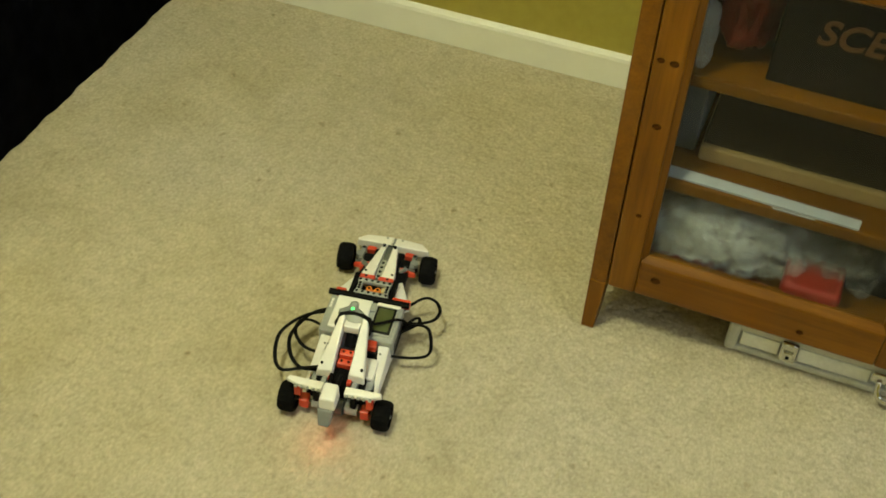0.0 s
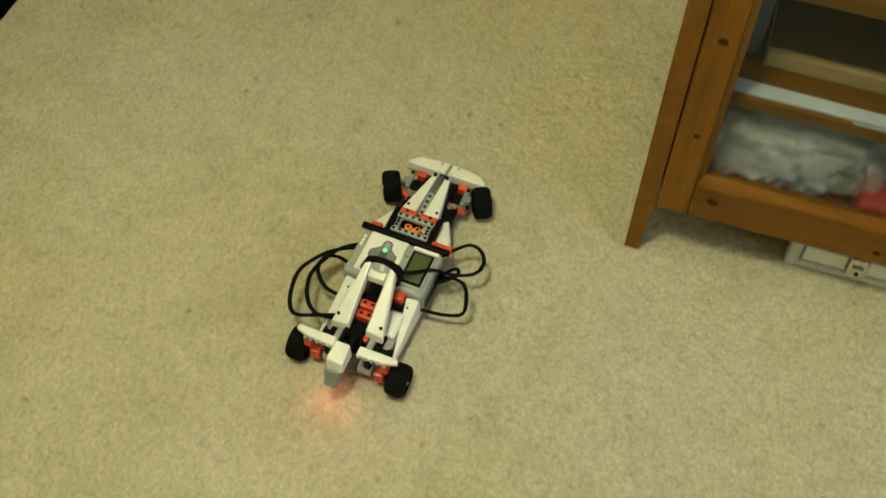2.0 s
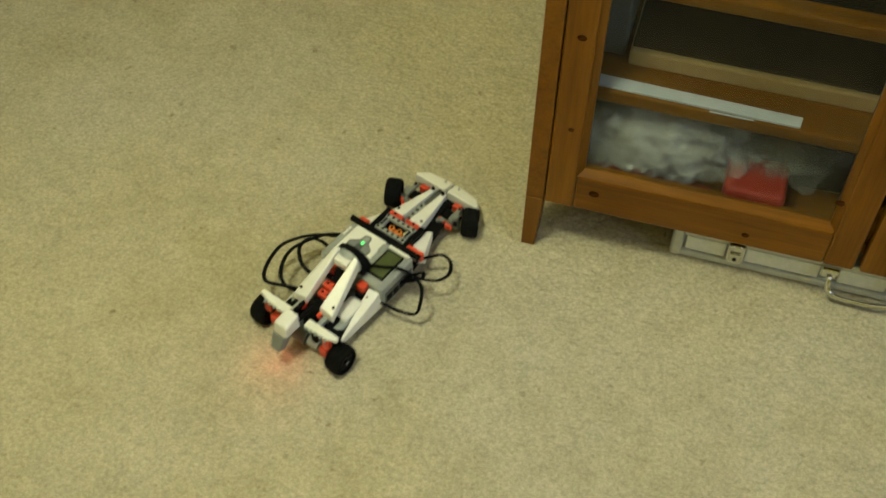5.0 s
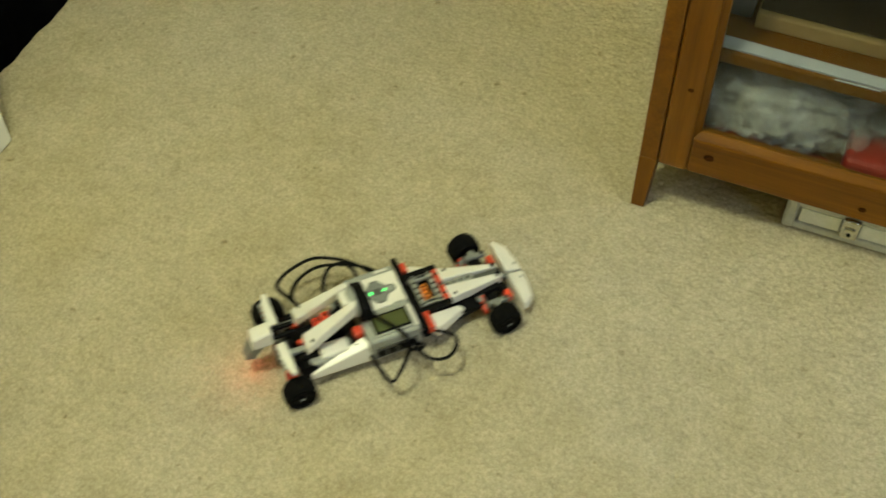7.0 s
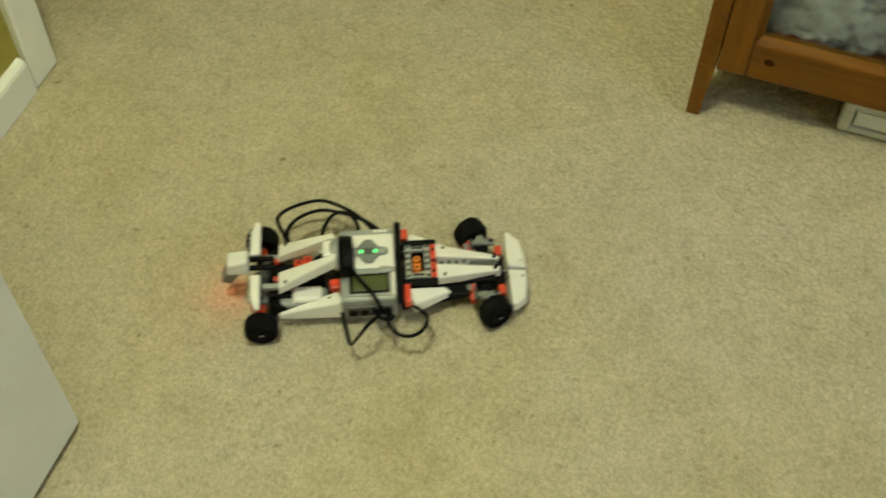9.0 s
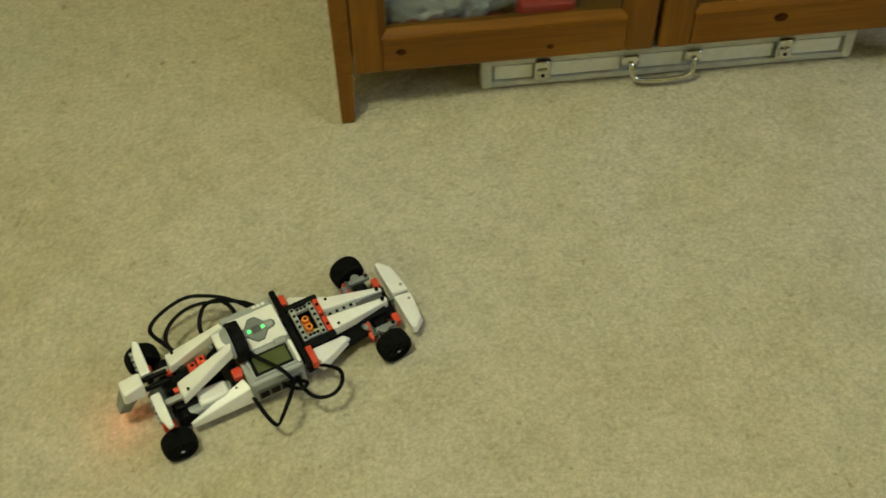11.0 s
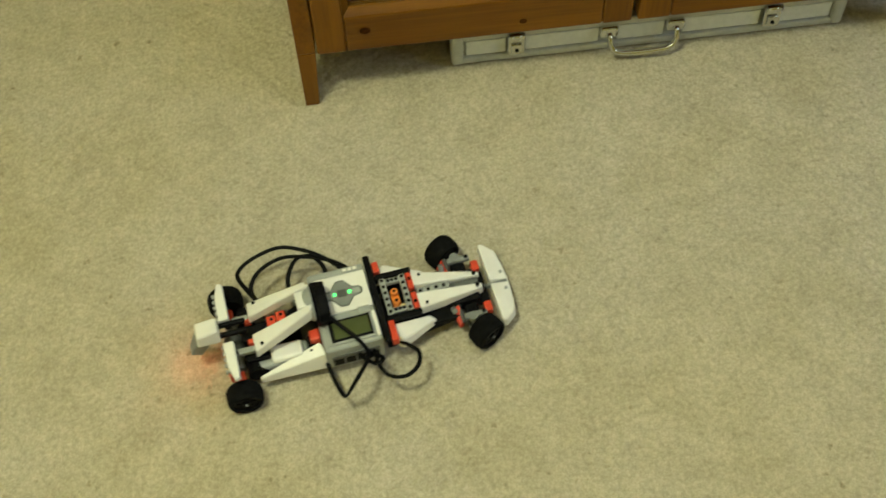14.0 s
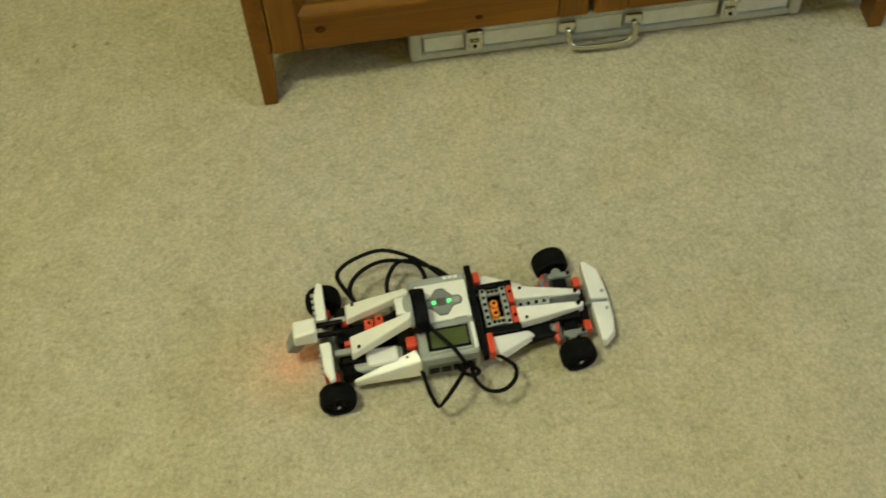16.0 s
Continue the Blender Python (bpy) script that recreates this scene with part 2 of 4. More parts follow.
def build_room():
    floor = part("floor", box((X0 - 0.6, Y0 - 0.2, -0.1), (X1 + 0.2, Y1 + 0.2, -0.006)), CARPET)
    tagged(floor, "beige cut-pile carpet", "floor", kind="structure")
    # uneven tufts of the pile where it is seen closely
    step, xa, ya = 0.0024, -0.999, -1.05
    nx, ny = 1020, 690
    rng = np.random.RandomState(5)

    def field(cells):
        """Smooth noise whose bumps are about so many steps wide."""
        w, h = nx // cells + 3, ny // cells + 3
        g = rng.rand(h, w) - 0.5
        u, v = np.arange(nx) / cells, np.arange(ny) / cells
        iu, iv = u.astype(int), v.astype(int)
        fu, fv = (u - iu)[None, :], (v - iv)[:, None]
        a, b = g[iv][:, iu], g[iv][:, iu + 1]
        c, d = g[iv + 1][:, iu], g[iv + 1][:, iu + 1]
        return (a * (1 - fu) + b * fu) * (1 - fv) + (c * (1 - fu) + d * fu) * fv
    z = 0.0017 * field(1) + 0.0016 * field(2) + 0.0010 * field(5) + 0.0006 * field(14) - 0.0010
    z -= 0.0013 * (field(3) > 0.26)
    jx, jy = (rng.rand(ny, nx) - 0.5) * step * 0.7, (rng.rand(ny, nx) - 0.5) * step * 0.7
    co = np.stack([xa + np.arange(nx)[None, :] * step + jx, ya + np.arange(ny)[:, None] * step + jy, np.clip(z, -0.0055, 0.0035)], -1).reshape(-1, 3)
    q = (np.arange(ny - 1)[:, None] * nx + np.arange(nx - 1)[None, :]).reshape(-1)
    quads = np.stack([q, q + 1, q + nx + 1, q + nx], -1).reshape(-1)
    me = bpy.data.meshes.new("carpet_pile")
    me.vertices.add(len(co))
    me.vertices.foreach_set("co", co.astype(np.float32).reshape(-1))
    me.loops.add(len(quads))
    me.loops.foreach_set("vertex_index", quads.astype(np.int32))
    me.polygons.add(len(q))
    me.polygons.foreach_set("loop_start", (np.arange(len(q)) * 4).astype(np.int32))
    me.update(calc_edges=True)
    me.polygons.foreach_set("use_smooth", np.ones(len(q), dtype=bool))
    me.materials.append(CARPET)
    tagged(new("carpet_pile", me), "beige cut-pile carpet with uneven tufts", "carpet", kind="stuff")

    def wall(name, lo, hi, mat=OLIVE, label="olive green painted wall"):
        return tagged(part(name, box(lo, hi), mat), label, "wall", kind="structure")
    xa, xb = -1.9, X1 + 0.12
    north = [(xa, Y1 + SKEW * xa), (xb, Y1 + SKEW * xb), (xb, Y1 + 0.2), (xa, Y1 + 0.2)]
    tagged(part("wall_north", hull8([(*p, 0) for p in north], [(*p, H) for p in north]), OLIVE), "olive green painted wall", "wall", kind="structure")
    wall("wall_south", (-1.9, Y0 - 0.12, 0), (X1 + 0.12, Y0, H))
    # left wall, with its end at the closet opening
    wall("wall_west", (X0 - 0.12, Y0, 0), (X0, -0.285, H))
    wall("wall_closet", (-1.9, Y0, 0), (-1.78, Y1, H))
    wall("wall_closet_head", (X0 - 0.12, -0.285, 2.05), (X0, Y1, H))
    # right wall with a window opening
    for name, lo, hi in (("wall_east_sill", (X1, Y0, 0), (X1 + 0.12, Y1, 0.9)), ("wall_east_head", (X1, Y0, 2.0), (X1 + 0.12, Y1, H)),
                         ("wall_east_front", (X1, Y0, 0.9), (X1 + 0.12, -1.5, 2.0)), ("wall_east_back", (X1, -0.3, 0.9), (X1 + 0.12, Y1, 2.0))):
        wall(name, lo, hi)
    tagged(part("ceiling", box((-1.9, Y0, H), (X1 + 0.12, Y1, H + 0.1)), CEIL), "white painted ceiling", "ceiling", kind="structure")

    def board(name, a, b, out):
        """A skirting board from a to b, with a rounded upper edge, standing out along out."""
        a, b, o = Vector((*a, 0)), Vector((*b, 0)), Vector((*out, 0))
        prof = [(0, 0), (0.014, 0), (0.014, 0.056), (0.012, 0.062), (0.006, 0.065), (0, 0.066)]
        return tagged(part(name, hull8([a + o * u + Vector((0, 0, w)) for u, w in prof], [b + o * u + Vector((0, 0, w)) for u, w in prof]), TRIM),
                      "cream white painted skirting board", "baseboard", kind="structure")
    board("baseboard_north", (-0.975, Y1 - 0.975 * SKEW), (X1, Y1 + X1 * SKEW), (0, -1))
    board("baseboard_west", (X0, Y0), (X0, -0.291), (1, 0))
    # white casing round the closet opening
    casing = thing("door_casing", "white painted wooden casing at a closet opening", "door casing", kind="structure")
    part("casing_side", box((X0 - 0.12, -0.285, 0), (X0 + 0.012, -0.229, 2.05), 0.004), TRIM, casing)
    part("casing_head", box((X0 - 0.12, -0.285, 2.05), (X0 + 0.012, Y1, 2.11), 0.004), TRIM, casing)

    # black curtain that closes the closet and reaches the carpet
    bm = bmesh.new()
    ny, nz = 90, 10
    grid = []
    for j in range(nz + 1):
        row = []
        for i in range(ny + 1):
            y = -0.224 + (Y1 + 0.194) * i / ny
            z = 2.04 * j / nz
            fold = 0.007 * math.sin(y * 55 + 0.6 * math.sin(y * 9)) + 0.004 * math.sin(y * 131 + z)
            row.append(bm.verts.new((-0.980 + 0.0196 * y + fold * (0.25 + 0.75 * min(1.0, z * 2)), y, z)))
        grid.append(row)
    for j in range(nz):
        for i in range(ny):
            bm.faces.new((grid[j][i], grid[j][i + 1], grid[j + 1][i + 1], grid[j + 1][i]))
    bmesh.ops.solidify(bm, geom=list(bm.faces), thickness=0.003)
    tagged(part("closet_curtain", bm, BLACKCLOTH, smooth=True), "black cloth curtain hanging down to the carpet", "curtain")

    # open white door
    door = thing("door_1", "open white painted door with a plain face", "door", kind="structure")
    part("door_leaf", box((-0.585, -1.52, 0.008), (-0.548, -0.74, 2.03), 0.003), DOORW, door)
    part("door_handle", rod((-0.548, -0.80, 1.0), (-0.50, -0.80, 1.0), 0.02, 18, 0.026, 0.006), CHROME, door, "round metal door knob", True)

    # hanging lamp and window
    lamp = thing("hanging_lamp", "white hanging lamp with an open shade", "lamp")
    part("cord", rod((*LAMP, 2.28), (*LAMP, 2.4), 0.004, 8), TRIM, lamp)
    part("shade", hull8([(LAMP[0] + 0.17 * math.cos(a), LAMP[1] + 0.17 * math.sin(a), 2.23) for a in [math.pi * k / 12 for k in range(24)]],
                        [(LAMP[0] + 0.05 * math.cos(a), LAMP[1] + 0.05 * math.sin(a), 2.28) for a in [math.pi * k / 12 for k in range(24)]]), TRIM, lamp)
    win = thing("window_1", "white framed window", "window", kind="structure")
    for lo, hi in (((X1, -1.5, 0.9), (X1 + 0.1, -1.45, 2.0)), ((X1, -0.35, 0.9), (X1 + 0.1, -0.3, 2.0)), ((X1, -1.45, 0.9), (X1 + 0.1, -0.35, 0.95)),
                   ((X1, -1.45, 1.95), (X1 + 0.1, -0.35, 2.0)), ((X1 + 0.02, -0.92, 0.95), (X1 + 0.08, -0.88, 1.95))):
        part("window_frame", box(lo, hi, 0.003), TRIM, win)


build_room()


# ---- cabinet ----
def knot(parent, x, z, r=0.006, y=-0.0006):
    bm = rod((0, y, 0), (0, y + 0.001, 0), r, 12)
    for v in bm.verts:
        v.co.z *= 0.75
    part("knot", bm, KNOT, parent, "dark pine knot", m=pose(x, 0, z))


def door_leaf(cab, x0, x1, z0, z1, y0, y1, stile, rail_b, rail_t, knots):
    """A framed glass door: two stiles, two rails with a bevelled inner moulding, and a pane."""
    door = part("door", box((x0, y0, z0), (x0 + stile, y1, z1), 0.003), PINE_Z, cab, "stained pine framed glass door")
    part("stile", box((x1 - stile, y0, z0), (x1, y1, z1), 0.003), PINE_Z, door)
    part("rail", box((x0 + stile, y0 + 0.0005, z0), (x1 - stile, y1, z0 + rail_b), 0.003), PINE_X, door)
    part("rail", box((x0 + stile, y0 + 0.0005, z1 - rail_t), (x1 - stile, y1, z1), 0.003), PINE_X, door)
    gx0, gx1, gz0, gz1, w = x0 + stile, x1 - stile, z0 + rail_b, z1 - rail_t, 0.008
    # sloped moulding strips round the glass
    for a, b, ia, ib, mat in (((gx0, gz0), (gx1, gz0), (gx0 + w, gz0 + w), (gx1 - w, gz0 + w), PINE_X),
                              ((gx0, gz1), (gx1, gz1), (gx0 + w, gz1 - w), (gx1 - w, gz1 - w), PINE_X),
                              ((gx0, gz0), (gx0, gz1), (gx0 + w, gz0 + w), (gx0 + w, gz1 - w), PINE_Z),
                              ((gx1, gz0), (gx1, gz1), (gx1 - w, gz0 + w), (gx1 - w, gz1 - w), PINE_Z)):
        yf, yb = y0 + 0.0015, y0 + 0.010
        part("moulding", hull8([(a[0], yf, a[1]), (b[0], yf, b[1]), (ib[0], yb, ib[1]), (ia[0], yb, ia[1])],
                               [(a[0], y1, a[1]), (b[0], y1, b[1]), (ib[0], y1, ib[1]), (ia[0], y1, ia[1])]), mat, door)
    pane = part("pane", box((gx0 + w - 0.002, y0 + 0.011, gz0 + w - 0.002), (gx1 - w + 0.002, y0 + 0.014, gz1 - w + 0.002)), PANE, door, "grey-tinted glass pane")
    pane.visible_shadow = False
    for x, z, r in knots:
        knot(door, x, z, r, y0 - 0.0006)


CX0, CX1, CD, CH = 0.012, 0.882, 0.44, 0.686


def build_cabinet():
    cab = thing("glass_cabinet", "orange-brown stained pine cabinet with two glass doors", "cabinet")
    for x0, x1, s in ((CX0, CX0 + 0.025, 1), (CX1 - 0.025, CX1, -1)):
        # the side panel ends in a foot that narrows towards the carpet
        xi = x1 if s > 0 else x0
        xo = x0 if s > 0 else x1
        for ya, yb in ((0.0, 0.05), (CD - 0.05, CD)):
            part("leg", hull8([(xo, ya, 0), (xo + s * 0.019, ya, 0), (xo + s * 0.019, yb - 0.012, 0), (xo, yb - 0.012, 0)],
                              [(xo, ya, 0.1005), (xo + s * 0.0245, ya, 0.1005), (xo + s * 0.0245, yb, 0.1005), (xo, yb, 0.1005)], 0.0015), PINE_Z, cab)
        part("side_panel", box((x0, 0, 0.101), (x1, CD, CH), 0.002), PINE_Y, cab)
    part("bottom_panel", box((CX0 + 0.025, 0.022, 0.112), (CX1 - 0.025, CD - 0.006, 0.130), 0.001), PINE_X, cab)
    part("top_panel", box((CX0 - 0.015, -0.02, CH), (CX1 + 0.015, CD + 0.01, CH + 0.022), 0.004), PINE_X, cab)
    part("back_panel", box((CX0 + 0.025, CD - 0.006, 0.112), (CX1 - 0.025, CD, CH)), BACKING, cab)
    part("partition", box((0.452, 0.085, 0.130), (0.470, CD - 0.007, CH), 0.001), PINE_Z, cab)
    # shelves behind the doors
    for x0, x1 in ((CX0 + 0.026, 0.4515), (0.4705, CX1 - 0.026)):
        for z in (0.276, 0.449):
            part("shelf", box((x0, 0.030, z), (x1, CD - 0.008, z + 0.019), 0.003), PINE_X, cab)
    door_leaf(cab, CX0 + 0.0265, 0.4555, 0.099, CH - 0.008, -0.001, 0.020, 0.0395, 0.063, 0.042,
              [(0.104, 0.135, 0.007), (0.060, 0.398, 0.006), (0.065, 0.496, 0.006), (0.048, 0.497, 0.005), (0.062, 0.245, 0.004), (0.408, 0.218, 0.006), (0.236, 0.649, 0.007), (0.31, 0.121, 0.005)])
    door_leaf(cab, 0.4635, CX1 - 0.0265, 0.099, CH - 0.008, -0.001, 0.020, 0.044, 0.060, 0.042,
              [(0.631, 0.139, 0.010), (0.845, 0.142, 0.006), (0.50, 0.36, 0.006)])
    return cab


build_cabinet()


# ---- metal case under the cabinet ----
def build_case():
    x0, x1, y0, y1, z0, z1 = 0.222, 0.772, 0.042, 0.40, 0.003, 0.060
    case = thing("metal_case", "flat silver aluminium case lying under the cabinet", "case")
    part("body", box((x0 + 0.004, y0 + 0.005, z0 + 0.002), (x1 - 0.004, y1, z1 - 0.002), 0.004), CASESIDE, case)
    for za, zb in ((z0, z0 + 0.012), (z1 - 0.013, z1)):
        part("edge_strip", box((x0 + 0.003, y0 - 0.001, za), (x1 - 0.003, y0 + 0.014, zb), 0.003), ALU, case)
    for xa, xb in ((x0 - 0.003, x0 + 0.014), (x1 - 0.014, x1 + 0.003)):
        part("corner", box((xa, y0 - 0.004, z0), (xb, y0 + 0.022, z1 + 0.002), 0.006, 3), ALU, case, "rounded metal corner")
    for xa, xb in ((x0 + 0.018, 0.295), (0.323, 0.425), (0.452, 0.517), (0.545, 0.653), (0.683, x1 - 0.018)):
        part("front_panel", box((xa, y0 + 0.001, 0.018), (xb, y0 + 0.010, 0.0445), 0.001), ALUPANEL, case, "bright metal panel")
    for x in (0.309, 0.668):
        latch = part("latch", box((x - 0.012, y0 - 0.007, 0.018), (x + 0.012, y0 + 0.002, 0.054), 0.002), CHROME, case, "chrome snap latch")
        part("latch_plate", box((x - 0.0075, y0 - 0.011, 0.022), (x + 0.0075, y0 - 0.007, 0.040), 0.002), CHROME, latch)
        part("latch_hook", rod((x - 0.011, y0 - 0.007, 0.054), (x + 0.011, y0 - 0.007, 0.054), 0.005, 12), CHROME, latch, smooth=True)
        part("keyhole", rod((x, y0 - 0.0122, 0.031), (x, y0 - 0.0108, 0.031), 0.0028, 10), BLACK, latch)
    for x in (0.438, 0.531):
        part("handle_mount", box((x - 0.013, y0 - 0.011, 0.034), (x + 0.013, y0 + 0.001, 0.052), 0.005, 3), CHROME, case)
    part("handle", tube([(0.438, 0.036, 0.043), (0.438, 0.028, 0.038), (0.440, 0.022, 0.026), (0.450, 0.018, 0.018), (0.484, 0.017, 0.016),
                         (0.519, 0.018, 0.018), (0.529, 0.022, 0.026), (0.531, 0.028, 0.038), (0.531, 0.036, 0.043)], 0.0042, 0.0042, 10), CHROME, case, "chrome carrying handle", True)


build_case()


# ---- things in the cabinet ----
def crumpled(lo, hi, seed, amp, sub=4, freq=22.0):
    bm = bmesh.new()
    bmesh.ops.create_icosphere(bm, subdivisions=sub, radius=1)
    off = Vector((seed * 3.1, seed * 1.7, seed))
    c, h = [(a + b) / 2 for a, b in zip(lo, hi)], [(b - a) / 2 for a, b in zip(lo, hi)]
    for v in bm.verts:
        p = v.co.copy()
        q = Vector([math.copysign(abs(p[i]) ** 0.7, p[i]) * h[i] + c[i] for i in range(3)])
        n1 = noise.noise(q * freq + off)
        n2 = noise.turbulence(q * freq * 2.2 + off, 3, True)
        q += p * (amp * n1 + amp * 0.9 * (n2 - 0.6))
        q.z = max(q.z, lo[2])
        q.y = max(q.y, 0.022)
        v.co = q
    return bm


def film_heap(lo, hi, count, size, seed):
    """A heap of small bent leaves of film inside an oval volume."""
    rng = random.Random(seed)
    bm = bmesh.new()
    c, h = [(a + b) / 2 for a, b in zip(lo, hi)], [(b - a) / 2 for a, b in zip(lo, hi)]
    n = 6
    for k in range(count):
        d = Vector([rng.gauss(0, 1) for _ in range(3)]).normalized() * rng.uniform(0.35, 0.95)
        mid = Vector([c[i] + d[i] * h[i] for i in range(3)])
        face = (d + Vector([rng.gauss(0, 0.5) for _ in range(3)])).normalized()
        rot = face.to_track_quat("Z", "Y").to_matrix()
        w, l = size * rng.uniform(0.5, 1.1), size * rng.uniform(0.5, 1.1)
        off = Vector((rng.uniform(0, 50), rng.uniform(0, 50), 0))
        grid = []
        for a in range(n + 1):
            row = []
            for b in range(n + 1):
                u, v = a / n - 0.5, b / n - 0.5
                q = Vector((u, v, 0)) * 5 + off
                bend = 0.35 * noise.noise(q * 0.6) + 0.22 * noise.noise(q * 1.7)
                p = mid + rot @ Vector((u * w, v * l, (bend - 0.6 * (u * u + v * v)) * size))
                row.append(bm.verts.new((min(max(p.x, lo[0]), hi[0]), min(max(p.y, lo[1]), hi[1]), max(p.z, lo[2]))))
            grid.append(row)
        for a in range(n):
            for b in range(n):
                bm.faces.new((grid[a][b], grid[a + 1][b], grid[a + 1][b + 1], grid[a][b + 1]))
    return bm


def build_contents():
    bag = thing("plastic_bag", "crumpled clear plastic bag on the cabinet's floor", "bag")
    part("film", film_heap((0.050, 0.016, 0.137), (0.290, 0.17, 0.262), 240, 0.045, 3), FILM, bag, "crinkled translucent film")
    part("film", film_heap((0.20, 0.050, 0.150), (0.420, 0.20, 0.245), 110, 0.045, 4), THINFILM, bag, "clear shiny film")
    # the bag's outer skin, drawn into sharp creases
    for lo, hi, seed, amp, mat in (((0.052, 0.020, 0.137), (0.215, 0.15, 0.255), 12, 0.020, SKIN), ((0.150, 0.024, 0.140), (0.290, 0.16, 0.262), 13, 0.022, SKIN),
                                   ((0.255, 0.050, 0.150), (0.405, 0.19, 0.240), 14, 0.020, THINSKIN)):
        part("bag_skin", crumpled(lo, hi, seed, amp, 5, 30.0), mat, bag, "creased shiny film", True)
    tub = part("red_box", box((0.267, 0.016, 0.131), (0.347, 0.088, 0.186), 0.009, 3), REDPLASTIC, None)
    tagged(tub, "small red plastic box beside a plastic bag", "box")
    tagged(part("red_cloth", crumpled((0.062, 0.023, 0.131), (0.26, 0.055, 0.152), 5, 0.004, 4), REDCLOTH), "dark red cloth under a plastic bag", "cloth")
    tagged(part("dark_box", box((0.35, 0.10, 0.131), (0.445, 0.30, 0.235), 0.003), BLACKBOX), "dark box at the back of the cabinet", "box")
    # second shelf
    carton = thing("cardboard_box", "flat brown cardboard box on a shelf", "box")
    part("tray", box((0.112, 0.086, 0.2955), (0.440, 0.37, 0.3195), 0.003), CARD, carton)
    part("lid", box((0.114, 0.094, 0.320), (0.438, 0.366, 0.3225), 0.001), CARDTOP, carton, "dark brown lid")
    tagged(part("paper_strip", hull8([(0.062, 0.036, 0.2955), (0.336, 0.033, 0.2955), (0.338, 0.051, 0.2955), (0.064, 0.055, 0.2955)],
                                     [(0.062, 0.036, 0.2985), (0.336, 0.033, 0.2985), (0.338, 0.051, 0.2990), (0.064, 0.055, 0.3000)], 0.0006), PAPER), "white paper lying at the front of a shelf", "paper")
    tagged(part("paper_slip", box((0.225, 0.0300, 0.2953), (0.280, 0.0322, 0.2962)), PAPER), "narrow white paper slip on a shelf", "paper")
    tagged(part("blue_box", box((0.045, 0.10, 0.2955), (0.105, 0.34, 0.42), 0.003), BLUEGREY), "blue grey box standing on a shelf", "box")
    # third shelf
    game = thing("game_box", "black box with orange lettering on a shelf", "box")
    part("box_body", box((0.17, 0.055, 0.4685), (0.445, 0.34, 0.600), 0.002), BLACKBOX, game)
    cu = bpy.data.curves.new("lettering", "FONT")
    cu.body, cu.size, cu.extrude, cu.shear, cu.offset = "SCE", 0.048, 0.0004, 0.2, 0.0010
    cu.materials.append(LETTER)
    word = new("lettering", cu)
    word.parent = game
    word.matrix_basis = pose(0.213, 0.0540, 0.538, 90, 0, 0)
    tagged(word, "orange printed letters")
    tagged(part("red_cloth", crumpled((0.095, 0.06, 0.4685), (0.165, 0.20, 0.61), 8, 0.014, 4), REDCLOTH), "bundle of red cloth on a shelf", "cloth")
    tagged(part("plastic_bag", crumpled((0.070, 0.036, 0.4685), (0.100, 0.07, 0.56), 9, 0.008, 4), FILM), "crumpled plastic bag on a shelf", "bag")
    # right half
    # pale box whose colour carries the glare of the right door's glass
    tagged(part("white_box", box((0.500, 0.06, 0.2955), (0.80, 0.36, 0.335), 0.003), GLAREBOX), "white box on a shelf, with window glare in its colour", "box")
    stack = thing("board_game", "dark grey flat box on the cabinet's floor", "box")
    part("box_bottom", box((0.490, 0.055, 0.131), (0.683, 0.36, 0.172), 0.002), GREYBOX, stack)
    part("box_lid", box((0.488, 0.053, 0.1725), (0.685, 0.362, 0.199), 0.003), GREYBOX, stack)
    tagged(part("grey_box", box((0.692, 0.06, 0.131), (0.834, 0.34, 0.199), 0.003), PALEBOX), "pale grey box on the cabinet's floor", "box")
    flat = thing("flat_box", "flat white box lying on two grey boxes", "box")
    part("tray", box((0.493, 0.058, 0.1995), (0.795, 0.355, 0.212), 0.002), GLAREBOX, flat)
    part("lid", box((0.490, 0.040, 0.2125), (0.798, 0.358, 0.228), 0.003), WHITEBOARD, flat, "white lid")


build_contents()


# ---- toy car ----
# seconds, place of the rear axle's middle on the carpet, heading in degrees
CAR = [
    (0, -0.252, -0.298, 98.7), (0.5, -0.263, -0.187, 103.4), (0.85, -0.292, -0.101, 103.8), (1, -0.288, -0.121, 102.5), (1.5, -0.271, -0.210, 94.8),
    (2, -0.269, -0.297, 85.6), (2.5, -0.270, -0.389, 77.7), (3, -0.288, -0.452, 71.6), (3.18, -0.290, -0.465, 70.9), (3.5, -0.258, -0.386, 74.5),
    (4, -0.231, -0.270, 76.7), (4.4, -0.206, -0.175, 79.0), (5.0, -0.226, -0.255, 68.9), (5.75, -0.280, -0.362, 56.4), (6.5, -0.348, -0.447, 44.2),
    (6.75, -0.366, -0.463, 42.0), (7, -0.325, -0.426, 45.2), (7.5, -0.251, -0.344, 47.6), (8, -0.286, -0.386, 42.0), (8.5, -0.355, -0.439, 32.7),
    (9, -0.423, -0.493, 24.3), (9.6, -0.523, -0.525, 14.0), (10.2, -0.421, -0.497, 16.8), (10.8, -0.272, -0.452, 20.5), (11.5, -0.138, -0.411, 24.7),
    (12, -0.023, -0.356, 27.0), (12.5, 0.093, -0.302, 30.2), (12.62, 0.112, -0.292, 30.4), (13, 0.070, -0.316, 25.9), (13.5, -0.006, -0.349, 17.1),
    (14, -0.093, -0.379, 8.5), (14.5, -0.179, -0.392, -0.8), (14.75, -0.205, -0.391, -3.2), (15, -0.174, -0.393, -2.3), (15.5, -0.057, -0.400, 0.2),
    (16, 0.068, -0.402, 2.4),
]
